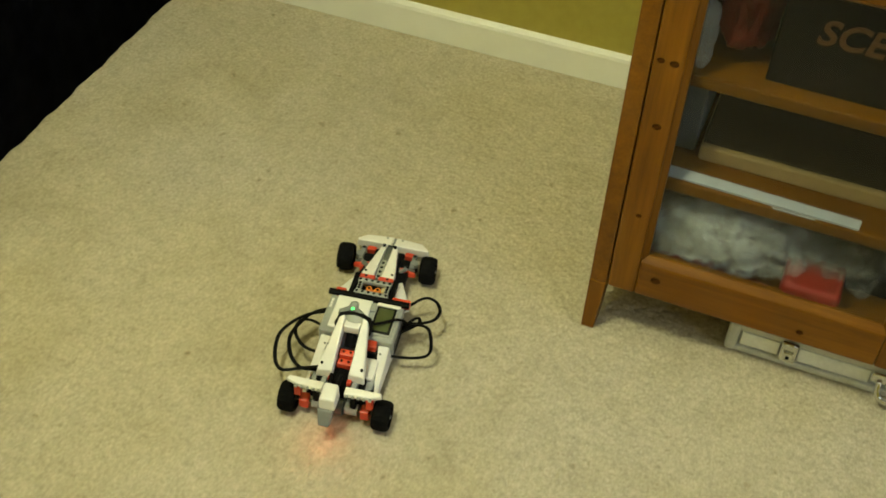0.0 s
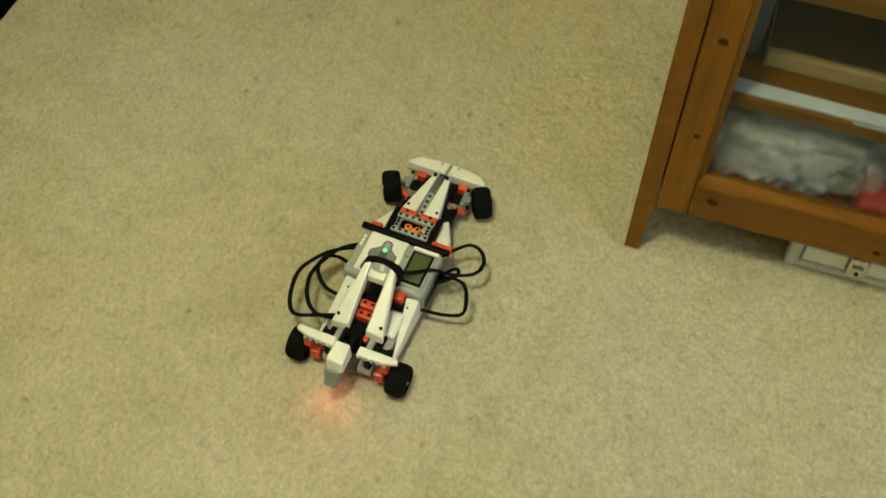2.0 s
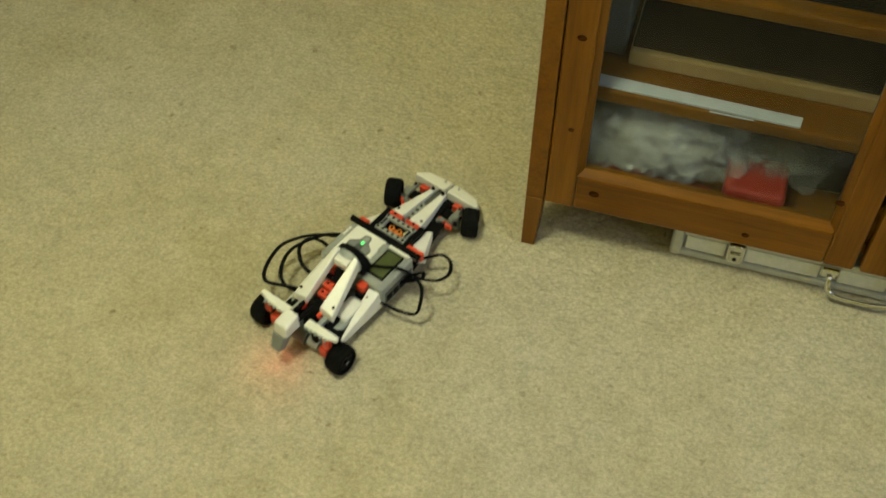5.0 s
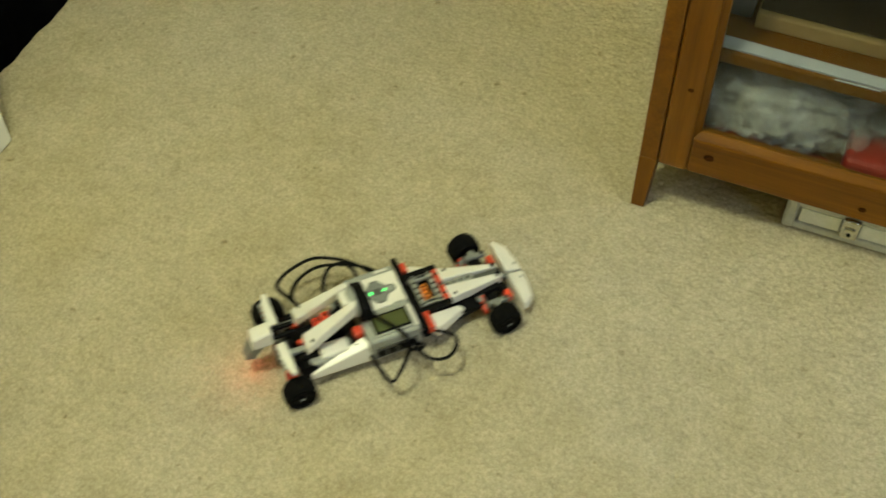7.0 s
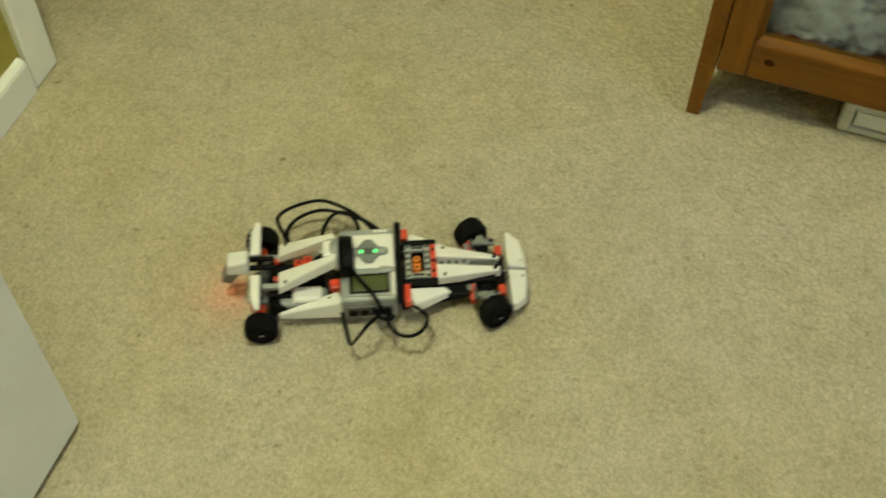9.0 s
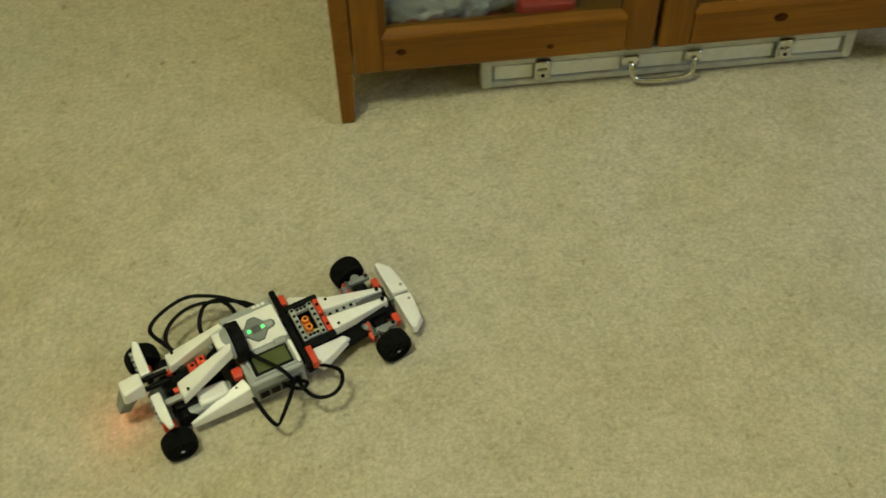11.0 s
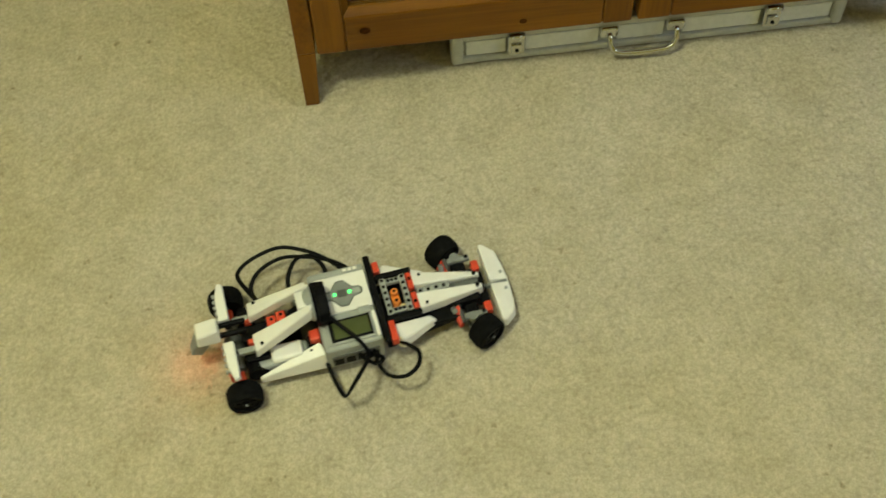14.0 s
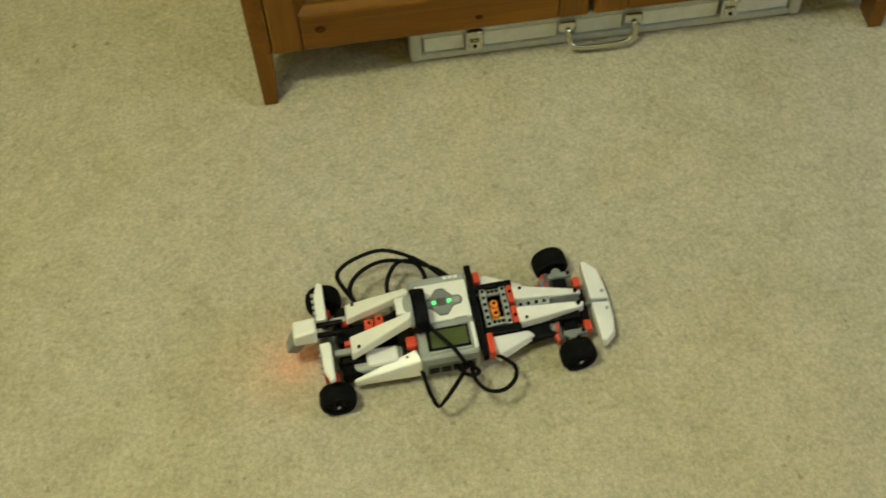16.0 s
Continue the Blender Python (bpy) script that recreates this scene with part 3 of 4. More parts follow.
# seconds and steering angle: little when it drives on, much when it backs
STEER = [(0, 3), (0.7, 3), (0.95, 29), (3.05, 29), (3.3, 8), (4.3, 8), (4.55, 29), (6.65, 29), (6.9, 7), (7.5, 7), (7.75, 29), (9.5, 29), (9.8, 7), (12.5, 7),
         (12.75, 29), (14.65, 29), (14.9, 6), (16, 6)]
WHEELS = []


def lined(rows, t):
    """The values at t between rows."""
    for a, b in zip(rows, rows[1:]):
        if t <= b[0]:
            u = (t - a[0]) / (b[0] - a[0])
            return [p + (q - p) * u for p, q in zip(a[1:], b[1:])]
    return list(rows[-1][1:])


def beam(car, a, b, mat, w=0.0072, name="beam", label="", holes=True):
    """A studless beam from a to b with rounded ends and dark holes."""
    a, b = Vector(a), Vector(b)
    d = b - a
    n = max(2, round(d.length / 0.008))
    bm = box((-0.0036, -w / 2, -0.0037), (d.length + 0.0036, w / 2, 0.0037), 0.0016)
    rot = d.to_track_quat("X", "Z").to_matrix().to_4x4()
    ob = part(name, bm, mat, car, label, m=Matrix.Translation(a) @ rot)
    if holes and mat is not BLACK:
        hb = bmesh.new()
        for i in range(n + 1):
            add(hb, rod((d.length * i / n, 0, 0.0034), (d.length * i / n, 0, 0.0040), 0.0023, 8))
        part("hole", hb, BLACK, ob)
    return ob


def mirrored(car, name, make, mat, label="", smooth=False):
    for s in (1, -1):
        part(name, make(s), mat, car, label, smooth)


def wheel(car, x, y, steer):
    s = 1 if y > 0 else -1
    tyre_r, w = 0.0216, 0.0235
    prof = [(-w / 2, 0.0150), (-w / 2, 0.0185), (-w / 2 + 0.003, 0.0208), (-0.004, tyre_r), (0.004, tyre_r), (w / 2 - 0.003, 0.0208), (w / 2, 0.0185), (w / 2, 0.0150)]
    n = 36
    bm = bmesh.new()
    rings = []
    for k in range(n):
        a = 2 * math.pi * k / n
        rings.append([bm.verts.new((r * math.cos(a) * (1.0 if k % 2 or r < 0.019 else 0.972), q, r * math.sin(a) * (1.0 if k % 2 or r < 0.019 else 0.972))) for q, r in prof])
    for k in range(n):
        a, b = rings[k], rings[(k + 1) % n]
        for i in range(len(prof)):
            j = (i + 1) % len(prof)
            bm.faces.new((a[i], b[i], b[j], a[j]))
    bmesh.ops.recalc_face_normals(bm, faces=list(bm.faces))
    w_ob = new("wheel")
    w_ob.parent = car
    part("tyre", bm, RUBBER, w_ob, "black ribbed rubber tyre")
    rim = rod((0, -w / 2 + 0.003, 0), (0, w / 2 - 0.003, 0), 0.0152, 24)
    part("rim", rim, BLACK, w_ob, "black plastic rim")
    hub = rod((0, s * (w / 2 - 0.003), 0), (0, s * (w / 2 - 0.0005), 0), 0.0045, 12)
    for k in range(6):
        a = math.pi * k / 3
        add(hub, rod((0.009 * math.cos(a), s * (w / 2 - 0.003), 0.009 * math.sin(a)), (0.009 * math.cos(a), s * (w / 2 - 0.0018), 0.009 * math.sin(a)), 0.0028, 8))
    part("hub", hub, BLACK, w_ob, "black hub with peg holes")
    part("axle_end", box((-0.0021, s * (w / 2 - 0.001) - 0.002, -0.0008), (0.0021, s * (w / 2 - 0.001) + 0.002, 0.0008)), LGREY, w_ob)
    WHEELS.append((w_ob, x, y, steer))


def build_car():
    car = thing("toy_car", "white, black and red construction-brick racing car with trailing black cables", "toy car")
    # control brick with buttons and display
    brick = part("control_brick", box((0.101, -0.0545, 0.013), (0.171, 0.0545, 0.0545), 0.004, 3), LGREY, car, "grey and white programmable brick")
    part("face_plate", box((0.108, -0.0085, 0.0540), (0.1695, 0.0430, 0.0575), 0.0025), WHITE, brick, "white face plate")
    part("face_plate", box((0.1645, -0.0500, 0.0540), (0.1697, -0.0152, 0.0573), 0.0015), WHITE, brick)
    part("display_frame", box((0.1085, -0.0490, 0.0540), (0.1640, -0.0155, 0.0568), 0.002), LGREY, brick)
    part("display_bezel", box((0.1118, -0.0462, 0.0560), (0.1618, -0.0172, 0.0573), 0.0010), BLACK, brick, "black display surround")
    part("display", box((0.1160, -0.0430, 0.0562), (0.1595, -0.0200, 0.0577), 0.0008), LCD, brick, "dark green display")
    def lozenge(g, z0, z1):
        pts = [(0.0, 0.0155), (0.0040, 0.0150), (0.0110, 0.0060), (0.0180, 0.0050), (0.0205, 0.0022), (0.0205, -0.0022), (0.0180, -0.0050), (0.0110, -0.0060), (0.0040, -0.0150)]
        pts += [(-0.0040, -0.0150), (-0.0110, -0.0060), (-0.0180, -0.0050), (-0.0205, -0.0022), (-0.0205, 0.0022), (-0.0180, 0.0050), (-0.0110, 0.0060), (-0.0040, 0.0150)]
        return hull8([(0.1375 + x * g, 0.0160 + y * g, z0) for x, y in pts], [(0.1375 + x * g, 0.0160 + y * g, z1) for x, y in pts])
    part("button_rim", lozenge(1.20, 0.0568, 0.0577), DGREY, brick)
    part("button_pad", lozenge(1.10, 0.0570, 0.0583), MGREY, brick, "grey button pad")
    part("button", box((0.1320, 0.0110, 0.0578), (0.1430, 0.0210, 0.0592), 0.0018), DGREY, brick, "dark grey middle button")
    for sx in (0.1205, 0.1545):
        part("button", box((sx - 0.0050, 0.0125, 0.0578), (sx + 0.0050, 0.0195, 0.0590), 0.0020), LGREY, brick, "light grey side button")
    part("button", box((0.150, -0.016, 0.0560), (0.1645, -0.007, 0.0582), 0.0015), LGREY, brick)
    for sx in (0.1285, 0.1465):
        part("status_light", rod((sx, 0.0160, 0.0579), (sx, 0.0160, 0.0590), 0.0022, 14), LED_GREEN, brick, "lit green status light")
    mirrored(brick, "port_block", lambda s: box((0.108, s * 0.0540 - 0.0015, 0.018), (0.165, s * 0.0540 + 0.0015, 0.040), 0.001), DGREY)
    for k in range(4):
        for s in (1, -1):
            part("port", box((0.110 + 0.014 * k, s * 0.0552 - 0.001, 0.022), (0.121 + 0.014 * k, s * 0.0552 + 0.001, 0.033)), BLACK, brick)
    for k in range(3):
        part("mark_bar", box((0.1450 + 0.0062 * k, 0.0475, 0.0543), (0.1498 + 0.0062 * k, 0.0512, 0.0551), 0.0003), WHITE, brick)

    # chassis
    mirrored(car, "chassis_rail", lambda s: box((0.000, s * 0.024 - 0.004, 0.016), (0.100, s * 0.024 + 0.004, 0.024), 0.0015), BLACK)
    mirrored(car, "chassis_rail", lambda s: box((0.171, s * 0.034 - 0.004, 0.022), (0.268, s * 0.022 + 0.004, 0.030), 0.0015), BLACK)
    part("chassis_plate", box((0.010, -0.020, 0.010), (0.270, 0.020, 0.018), 0.002), DGREY, car)
    # cross beam before the brick and the red pegs beside it
    beam(car, (0.1755, -0.0565, 0.0545), (0.1755, 0.0565, 0.0545), BLACK, 0.0078, "cross_beam", "black cross beam")
    for y in (0.044, -0.040, -0.052):
        part("red_block", box((0.180, y - 0.0075, 0.040), (0.188, y + 0.0075, 0.0535), 0.0015), RED, car, "red connector")
    # cockpit frame
    for a, b in (((0.184, 0.0295, 0.050), (0.220, 0.0295, 0.050)), ((0.184, -0.0295, 0.050), (0.220, -0.0295, 0.050))):
        beam(car, a, b, BLACK, 0.0075, "cockpit_side", "black beam beside the cockpit")
    beam(car, (0.187, -0.022, 0.0505), (0.187, 0.022, 0.0505), LGREY, 0.0072, "cockpit_frame", "grey perforated frame")
    beam(car, (0.211, -0.022, 0.0505), (0.211, 0.022, 0.0505), LGREY, 0.0072, "cockpit_frame", "grey perforated frame")
    for y in (0.0205, -0.0205):
        beam(car, (0.194, y, 0.0500), (0.204, y, 0.0500), LGREY, 0.0068, "cockpit_frame", "grey perforated frame")
    part("cockpit_floor", box((0.183, -0.0245, 0.020), (0.216, 0.0245, 0.034), 0.001), BLACK, car)
    for y in (0.006, -0.007):
        part("orange_peg", rod((0.198, y, 0.034), (0.198, y, 0.051), 0.0046, 14, bev=0.0008), ORANGE, car, "orange round peg", True)
        part("peg_hole", rod((0.198, y, 0.0508), (0.198, y, 0.0514), 0.0021, 10), BLACK, car)
    part("tan_gear", rod((0.204, -0.016, 0.036), (0.204, -0.016, 0.046), 0.0055, 12), TAN, car, "tan gear")
    part("orange_bar", box((0.193, -0.012, 0.038), (0.203, 0.011, 0.045), 0.0015), ORANGE, car)
    mirrored(car, "red_strip", lambda s: box((0.2155, s * 0.014 - 0.0115, 0.046), (0.2225, s * 0.014 + 0.0115, 0.0545), 0.0015), RED, "red connector strip")
    for y in (-0.016, 0.016):
        part("peg_hole", rod((0.219, y, 0.0543), (0.219, y, 0.0549), 0.0022, 10), BLACK, car)

    # nose
    def nose(s):
        lo = [(0.222, s * 0.0050, 0.036), (0.222, s * 0.0265, 0.036), (0.296, s * 0.0135, 0.026), (0.304, s * 0.0115, 0.026), (0.304, s * 0.0050, 0.026)]
        hi = [(0.222, s * 0.0055, 0.0545), (0.222, s * 0.0260, 0.0520), (0.296, s * 0.0130, 0.0415), (0.303, s * 0.0110, 0.0405), (0.303, s * 0.0052, 0.0415)]
        return hull8(lo, hi, 0.0018)
    mirrored(car, "nose_panel", nose, WHITE, "white tapering nose panel")
    part("nose_spine", box((0.224, -0.0048, 0.024), (0.306, 0.0048, 0.0375), 0.0008), BLACK, car)
    core = part("nose_core", box((0.2245, -0.0042, 0.036), (0.2640, 0.0042, 0.0470), 0.0010), LGREY, car, "grey perforated beam between the nose panels")
    for k in range(4):
        part("hole", rod((0.229 + 0.0095 * k, 0, 0.0466), (0.229 + 0.0095 * k, 0, 0.0474), 0.0023, 10), BLACK, core)
    part("nose_core", box((0.2660, -0.0040, 0.034), (0.3000, 0.0040, 0.0410), 0.0010), DGREY, car)
    mirrored(car, "nose_pin", lambda s: rod((0.297, s * 0.0085, 0.040), (0.297, s * 0.0085, 0.0455), 0.0024, 10), BLACK)
    mirrored(car, "panel_hole", lambda s: rod((0.232, s * 0.020, 0.0505), (0.232, s * 0.020, 0.0522), 0.0020, 10), BLACK)

    # front wing
    def wing(s):
        lo = [(0.3150, s * 0.0022, 0.012), (0.3150, s * 0.0560, 0.014), (0.3215, s * 0.0575, 0.014), (0.3355, s * 0.0450, 0.012), (0.3390, s * 0.0240, 0.011), (0.3405, s * 0.0022, 0.011)]
        hi = [(0.3150, s * 0.0022, 0.0290), (0.3150, s * 0.0550, 0.0290), (0.3205, s * 0.0560, 0.0275), (0.3330, s * 0.0435, 0.0250), (0.3368, s * 0.0230, 0.0235), (0.3380, s * 0.0022, 0.0235)]
        return hull8(lo, hi, 0.0020, 3)
    mirrored(car, "front_wing", wing, WHITE, "white curved front wing panel")
    mirrored(car, "wing_block", lambda s: box((0.300, s * 0.030 - 0.007, 0.014), (0.309, s * 0.030 + 0.007, 0.026), 0.0015), RED, "red connector")
    mirrored(car, "wing_pin", lambda s: rod((0.332, s * 0.0120, 0.0235), (0.332, s * 0.0120, 0.0258), 0.0021, 10), LGREY)
    part("wing_keel", box((0.306, -0.0022, 0.014), (0.3365, 0.0022, 0.0225), 0.0008), MGREY, car, "grey beam between the wing panels")
    part("wing_arm", box((0.296, -0.022, 0.014), (0.310, 0.022, 0.022), 0.002), BLACK, car)

    # front axle and steering
    part("steering_block", box((0.252, -0.022, 0.014), (0.298, 0.022, 0.034), 0.003), BLACK, car, "black steering block")
    mirrored(car, "axle_arm", lambda s: box((0.276, s * 0.022 + min(0, s * 0.026), 0.016), (0.288, s * 0.022 + max(0, s * 0.026), 0.028), 0.0025), BLACK)
    mirrored(car, "steering_knuckle", lambda s: rod((0.282, s * 0.043, 0.010), (0.282, s * 0.043, 0.034), 0.0058, 14), MGREY, "grey steering knuckle")
    mirrored(car, "tie_rod", lambda s: rod((0.268, s * 0.012, 0.028), (0.270, s * 0.046, 0.028), 0.0028, 10), DGREY)
    mirrored(car, "red_joint", lambda s: box((0.258, s * 0.030 - 0.004, 0.016), (0.270, s * 0.034 + 0.004, 0.030), 0.0018), RED, "red connector")
    mirrored(car, "steering_arm", lambda s: box((0.272, s * 0.040 - 0.0036, 0.026), (0.300, s * 0.040 + 0.0036, 0.033), 0.0016), MGREY, "grey steering arm")
    mirrored(car, "steering_peg", lambda s: rod((0.296, s * 0.040, 0.0325), (0.296, s * 0.040, 0.0345), 0.0024, 10), BLACK)
    mirrored(car, "red_lever", lambda s: hull8([(0.259, s * 0.024, 0.022), (0.271, s * 0.024, 0.022), (0.270, s * 0.047, 0.020), (0.264, s * 0.049, 0.020)],
                                               [(0.260, s * 0.024, 0.032), (0.270, s * 0.024, 0.032), (0.269, s * 0.046, 0.028), (0.265, s * 0.048, 0.028)], 0.0014), RED, "red steering lever")
    mirrored(car, "shock_spring", lambda s: rod((0.288, s * 0.020, 0.024), (0.288, s * 0.046, 0.022), 0.0048, 12), BLACK)
    mirrored(car, "grey_pin", lambda s: rod((0.262, s * 0.026, 0.030), (0.262, s * 0.034, 0.038), 0.0034, 10), MGREY)

    # side shards before the brick
    def shard(s):
        lo = [(0.184, s * 0.034, 0.024), (0.186, s * 0.050, 0.024), (0.193, s * 0.058, 0.022), (0.241, s * 0.036, 0.024), (0.236, s * 0.030, 0.026)]
        hi = [(0.185, s * 0.034, 0.045), (0.187, s * 0.047, 0.042), (0.1945, s * 0.0545, 0.038), (0.239, s * 0.0345, 0.034), (0.231, s * 0.0295, 0.038)]
        return hull8(lo, hi, 0.0022, 3)
    mirrored(car, "side_shard", shard, WHITE, "white pointed side panel")
    mirrored(car, "side_rod", lambda s: rod((0.176, s * 0.046, 0.022), (0.262, s * 0.030, 0.020), 0.0050, 10), BLACK)

    # side pods beside the motors
    def pod(s):
        lo = [(0.022, s * 0.0475, 0.016), (0.100, s * 0.0380, 0.018), (0.104, s * 0.0540, 0.016), (0.022, s * 0.0520, 0.016)]
        hi = [(0.022, s * 0.0480, 0.027), (0.098, s * 0.0340, 0.048), (0.103, s * 0.0500, 0.044), (0.022, s * 0.0515, 0.026)]
        return hull8(lo, hi, 0.002, 3)
    mirrored(car, "side_pod", pod, WHITE, "white tapering side panel")
    for s in (1, -1):
        motor = part("motor", box((0.020, s * 0.031 - 0.0125, 0.012), (0.084, s * 0.031 + 0.0125, 0.036), 0.004, 3), LGREY, car, "grey and white motor")
        part("motor_cap", box((0.040, s * 0.031 - 0.011, 0.034), (0.078, s * 0.031 + 0.011, 0.043), 0.004, 3), WHITE, motor)
        part("motor_face", rod((0.022, s * 0.018, 0.024), (0.022, s * 0.044, 0.024), 0.0125, 20), BLACK, motor)
        part("motor_band", box((0.0845, s * 0.031 - 0.011, 0.014), (0.0925, s * 0.031 + 0.011, 0.044), 0.002), BLACK, motor)
        part("red_block", box((0.088, s * 0.026 - 0.007, 0.036), (0.1005, s * 0.026 + 0.007, 0.054), 0.002), RED, car, "red connector")

    # engine cover: two panels that rise towards the brick
    def hood(s):
        lo = [(0.024, s * 0.0105, 0.050), (0.024, s * 0.0350, 0.046), (0.096, s * 0.0215, 0.078), (0.099, s * 0.0115, 0.084)]
        hi = [(0.025, s * 0.0120, 0.0640), (0.025, s * 0.0335, 0.0600), (0.096, s * 0.0205, 0.0970), (0.099, s * 0.0125, 0.1000)]
        return hull8(lo, hi, 0.002, 3)
    mirrored(car, "engine_panel", hood, WHITE, "white rising engine panel")
    mirrored(car, "panel_hole", lambda s: rod((0.034, s * 0.028, 0.0620), (0.034, s * 0.028, 0.0672), 0.0019, 10), BLACK)
    part("engine_bridge", box((0.082, -0.0112, 0.080), (0.097, 0.0112, 0.0935), 0.002), WHITE, car, "white cover bridge")
    # distance sensor with a curved black front, its grey back towards the engine cover
    def visor(x, g):
        return [(x, 0.0035 + y * g, 0.060 + (z - 0.060) * g) for y, z in ((-0.0265, 0.0590), (-0.0280, 0.0720), (-0.0245, 0.0810), (-0.0130, 0.0870), (0.0, 0.0885),
                                                                 (0.0130, 0.0870), (0.0245, 0.0810), (0.0280, 0.0720), (0.0265, 0.0590))]
    part("visor_boss", rod((0.0975, 0.0035, 0.079), (0.1010, 0.0035, 0.079), 0.0075, 6), BLACK, car)
    part("sensor_visor", hull8(visor(0.1050, 0.97), visor(0.1185, 0.93), 0.0022, 3), BLACK, car, "black curved sensor visor")
    part("visor_rim", hull8(visor(0.1005, 0.90), visor(0.1052, 1.0), 0.0012), BLACK, car)
    part("sensor_back", rod((0.0905, 0, 0.078), (0.1010, 0, 0.078), 0.0170, 24, 0.0215, 0.002), LGREY, car, "grey round back of the sensor")
    part("sensor_stem", box((0.098, -0.010, 0.056), (0.110, 0.010, 0.078), 0.002), DGREY, car)
    for x, z in ((0.050, 0.058), (0.062, 0.064)):
        part("engine_block", box((x - 0.006, -0.0105, z - 0.010), (x + 0.005, 0.0105, z), 0.0016), RED, car, "red connector block")
        for y in (-0.005, 0.005):
            part("peg_hole", rod((x, y, z - 0.0004), (x, y, z + 0.0004), 0.0021, 10), BLACK, car)
    part("engine_core", box((0.012, -0.0100, 0.020), (0.080, 0.0100, 0.048), 0.002), BLACK, car)
    part("engine_core_top", rod((0.074, 0, 0.060), (0.088, 0, 0.074), 0.0085, 16), BLACK, car)
    mirrored(car, "exhaust_beam", lambda s: box((0.004, s * 0.0215 - 0.0037, 0.042), (0.034, s * 0.0215 + 0.0037, 0.0495), 0.0014), LGREY, "grey perforated beam")
    mirrored(car, "exhaust_cap", lambda s: box((0.012, s * 0.0305 - 0.0037, 0.036), (0.040, s * 0.0305 + 0.0037, 0.0435), 0.0014), BLACK)
    mirrored(car, "red_pin", lambda s: box((0.018, s * 0.0135 - 0.003, 0.046), (0.026, s * 0.0135 + 0.003, 0.053), 0.001), RED)

    # rear axle
    part("rear_axle", rod((0, -0.058, 0.0216), (0, 0.058, 0.0216), 0.0024, 10), DGREY, car)
    part("differential", rod((0, -0.012, 0.0216), (0, 0.012, 0.0216), 0.0115, 20), DGREY, car)
    mirrored(car, "axle_collar", lambda s: rod((0, s * 0.014, 0.0216), (0, s * 0.032, 0.0216), 0.0082, 16), LGREY, "grey collar")
    mirrored(car, "red_axle_block", lambda s: box((-0.009, s * 0.043 - 0.0065, 0.014), (0.006, s * 0.043 + 0.0065, 0.031), 0.002), RED, "red connector")
    mirrored(car, "fin_post", lambda s: box((-0.006, s * 0.026 - 0.004, 0.030), (0.002, s * 0.026 + 0.004, 0.060), 0.0014), BLACK)
    mirrored(car, "fin_bracket", lambda s: box((-0.010, s * 0.050 - 0.005, 0.040), (-0.001, s * 0.050 + 0.005, 0.058), 0.0016), RED)

    # rear fins with a stepped rear edge
    def fin(s):
        lo = [(0.003, s * 0.0150, 0.058), (0.003, s * 0.064, 0.060), (-0.004, s * 0.0665, 0.060), (-0.009, s * 0.050, 0.059), (-0.011, s * 0.0150, 0.058)]
        hi = [(0.002, s * 0.0150, 0.0665), (0.002, s * 0.064, 0.0670), (-0.004, s * 0.0660, 0.0665), (-0.009, s * 0.050, 0.0655), (-0.010, s * 0.0150, 0.0655)]
        return hull8(lo, hi, 0.0016, 3)
    for s in (1, -1):
        fo = part("rear_fin", fin(s), WHITE, car, "white rear fin")
        for k in range(5):
            part("fin_notch", box((-0.0125, s * (0.0195 + 0.008 * k) - 0.0022, 0.0600), (-0.0085, s * (0.0195 + 0.008 * k) + 0.0022, 0.0640), 0.0008), LGREY, fo)
    # sensor that shines red on the carpet
    sensor = part("light_sensor", hull8([(-0.039, -0.0110, 0.060), (-0.011, -0.0110, 0.060), (-0.011, 0.0115, 0.060), (-0.039, 0.0115, 0.060)],
                                        [(-0.037, -0.0110, 0.080), (-0.011, -0.0095, 0.085), (-0.011, 0.0100, 0.085), (-0.037, 0.0115, 0.080)], 0.003, 3), WHITE, car, "white and grey light sensor")
    part("sensor_neck", hull8([(-0.050, -0.005, 0.038), (-0.037, -0.005, 0.032), (-0.037, 0.010, 0.032), (-0.050, 0.010, 0.038)],
                              [(-0.040, -0.0085, 0.0605), (-0.021, -0.0085, 0.0605), (-0.021, 0.0135, 0.0605), (-0.040, 0.0135, 0.0605)], 0.002), MGREY, sensor, "grey sensor neck")
    part("red_light", rod((-0.0437, 0.0025, 0.0346), (-0.0441, 0.0025, 0.0340), 0.0036, 18), LED_RED, sensor, "lit red light")
    part("sensor_arm", box((-0.018, -0.006, 0.060), (0.020, -0.001, 0.067), 0.0014), BLACK, car)
    part("sensor_arm", box((-0.018, 0.007, 0.060), (0.020, 0.012, 0.067), 0.0014), BLACK, car)

    # cables
    for pts in ([(0.042, 0.034, 0.046), (0.030, 0.056, 0.050), (0.022, 0.083, 0.048), (0.040, 0.098, 0.050), (0.075, 0.104, 0.054), (0.102, 0.094, 0.054), (0.128, 0.078, 0.048), (0.152, 0.055, 0.036)],
                [(0.040, 0.036, 0.040), (0.034, 0.060, 0.046), (0.048, 0.078, 0.052), (0.078, 0.088, 0.054), (0.112, 0.082, 0.050), (0.140, 0.072, 0.042), (0.160, 0.055, 0.034)],
                [(0.078, 0.048, 0.030), (0.080, 0.070, 0.036), (0.094, 0.086, 0.046), (0.112, 0.084, 0.050), (0.124, 0.072, 0.042), (0.126, 0.055, 0.032)]):
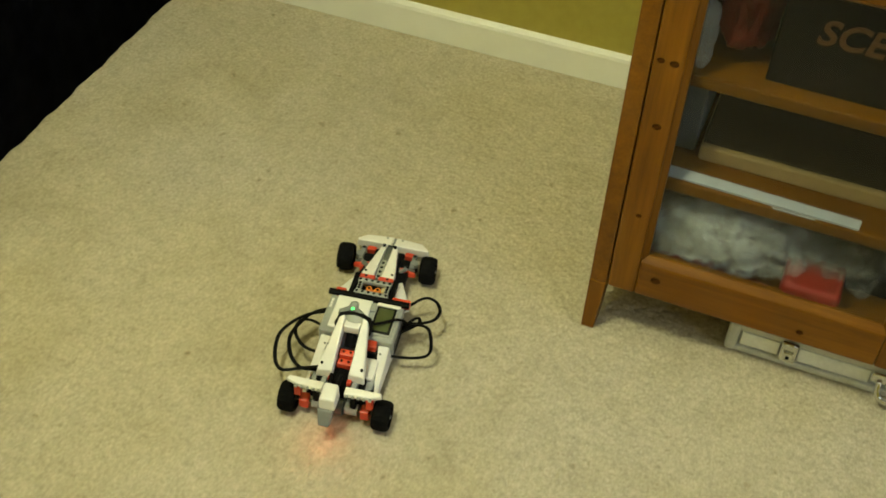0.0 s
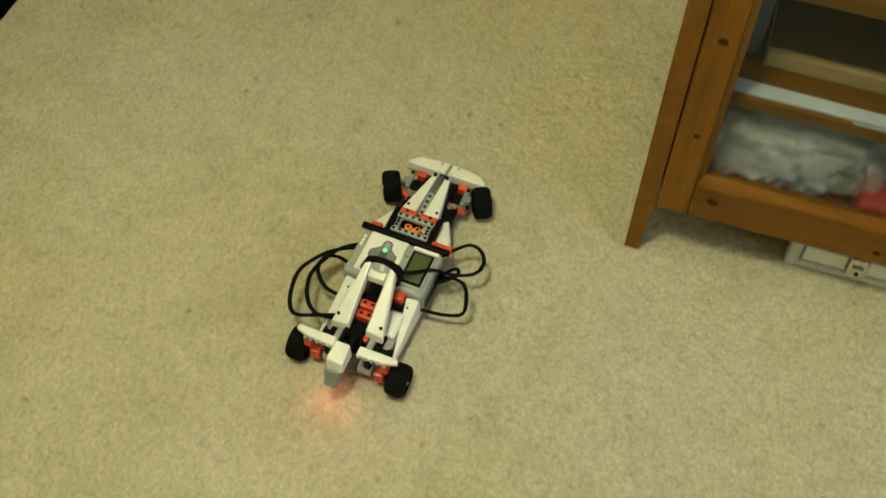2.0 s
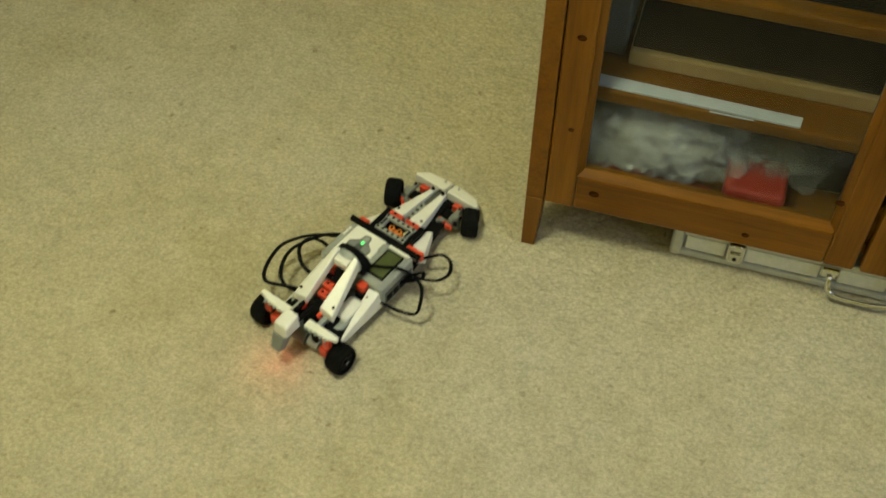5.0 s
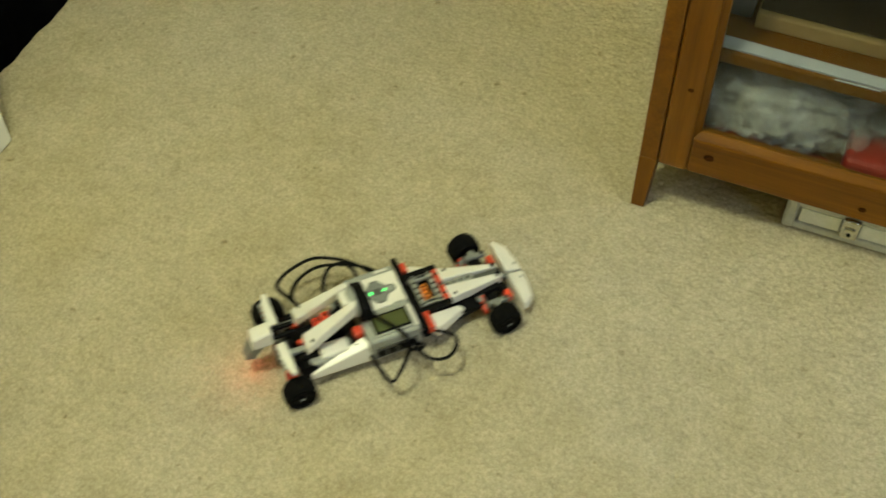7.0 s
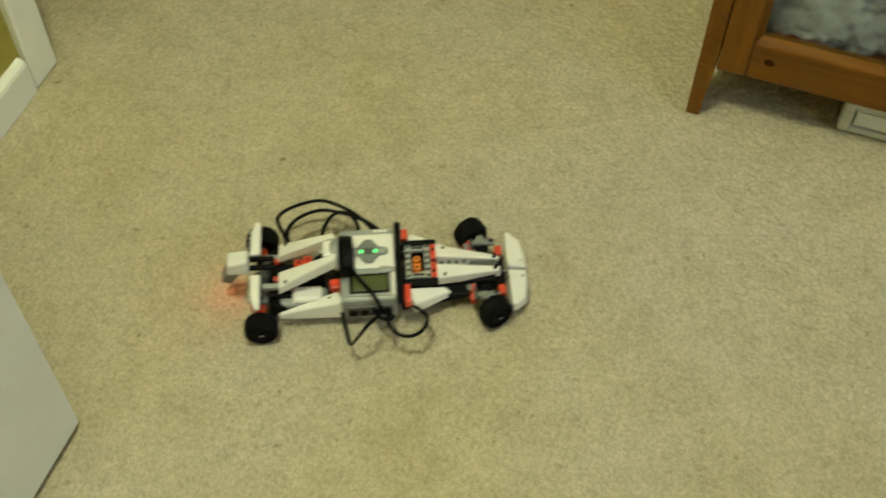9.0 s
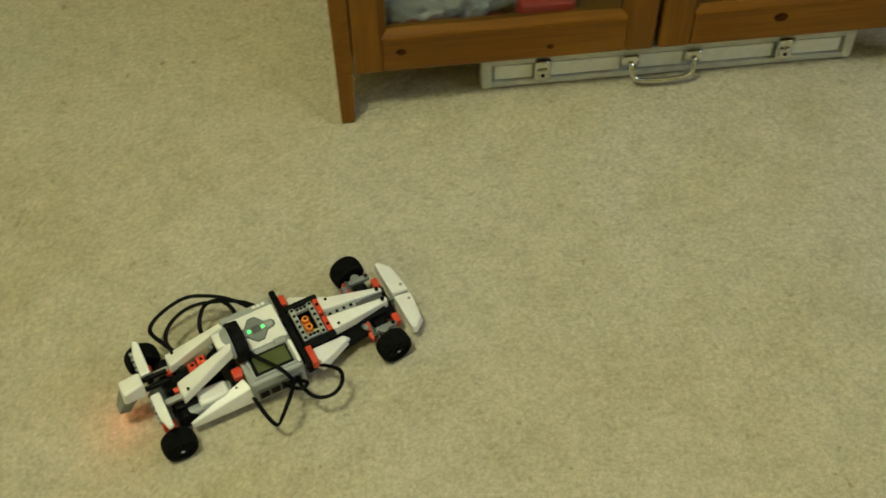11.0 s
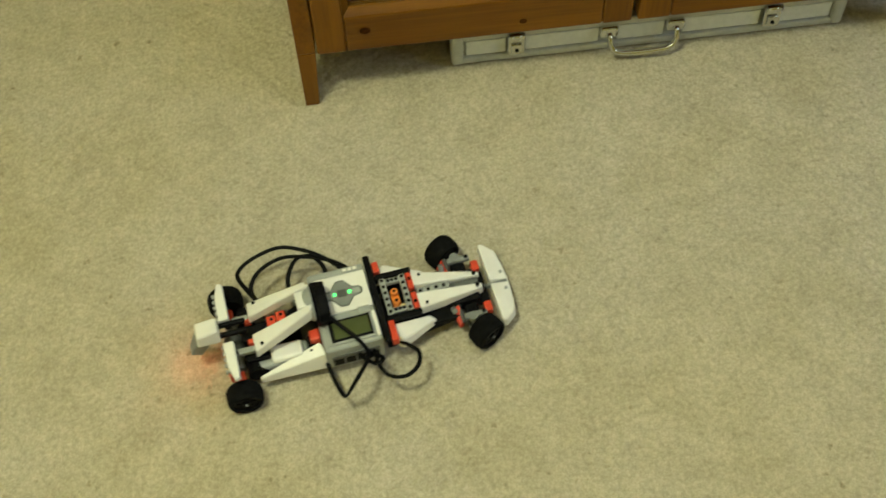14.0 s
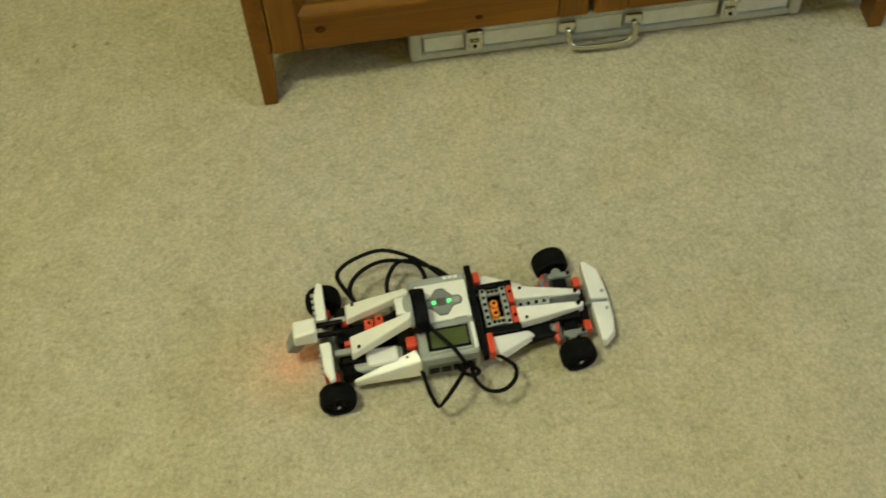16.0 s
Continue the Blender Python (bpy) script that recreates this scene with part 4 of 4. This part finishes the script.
        part("cable", tube(pts, 0.0028, 0.0013, 8, 6), CABLE, car, "black flat cable", True)
    for pts in ([(0.158, -0.055, 0.035), (0.158, -0.080, 0.042), (0.167, -0.099, 0.045), (0.185, -0.104, 0.045), (0.201, -0.095, 0.046), (0.206, -0.078, 0.045), (0.196, -0.060, 0.037), (0.186, -0.047, 0.028)],
                [(0.150, -0.055, 0.030), (0.146, -0.075, 0.050), (0.133, -0.097, 0.064), (0.119, -0.106, 0.050), (0.111, -0.103, 0.032), (0.105, -0.080, 0.026), (0.101, -0.050, 0.026)],
                [(0.152, -0.055, 0.030), (0.160, -0.066, 0.040), (0.164, -0.076, 0.046), (0.156, -0.080, 0.046), (0.146, -0.070, 0.042), (0.140, -0.055, 0.034)],
                [(0.112, -0.012, 0.078), (0.120, -0.022, 0.066), (0.130, -0.034, 0.0612), (0.140, -0.048, 0.0600), (0.148, -0.060, 0.052), (0.152, -0.064, 0.036), (0.150, -0.055, 0.028)]):
        part("cable", tube(pts, 0.0026, 0.0013, 8, 6), CABLE, car, "black flat cable", True)
    for x, y, st in ((0, 0.0660, 0), (0, -0.0660, 0), (0.282, 0.0640, 1), (0.282, -0.0640, 1)):
        wheel(car, x, y, st)
    return car


toy = build_car()


def motions():
    walk(toy, [(t, pose(x, y, 0, 0, 0, a)) for t, x, y, a in CAR])
    # the wheels roll by the way driven, and the front ones steer
    turn, last, rows = 0.0, None, []
    for k in range(161):
        t = k / 10
        x, y, a = lined(CAR, t)
        if last:
            turn += math.degrees(((x - last[0]) * math.cos(radians(a)) + (y - last[1]) * math.sin(radians(a))) / 0.0216)
        last = (x, y)
        rows.append((t, turn, lined(STEER, t)[0]))
    for ob, x, y, st in WHEELS:
        # a front wheel swings about its kingpin, which stands inside the wheel
        arm = 0.0225 * st * (1 if y > 0 else -1)
        walk(ob, [(t, pose(x - arm * math.sin(radians(angle)), y - arm * (1 - math.cos(radians(angle))), 0.0216, 0, turn, angle * st)) for t, turn, angle in rows])


motions()
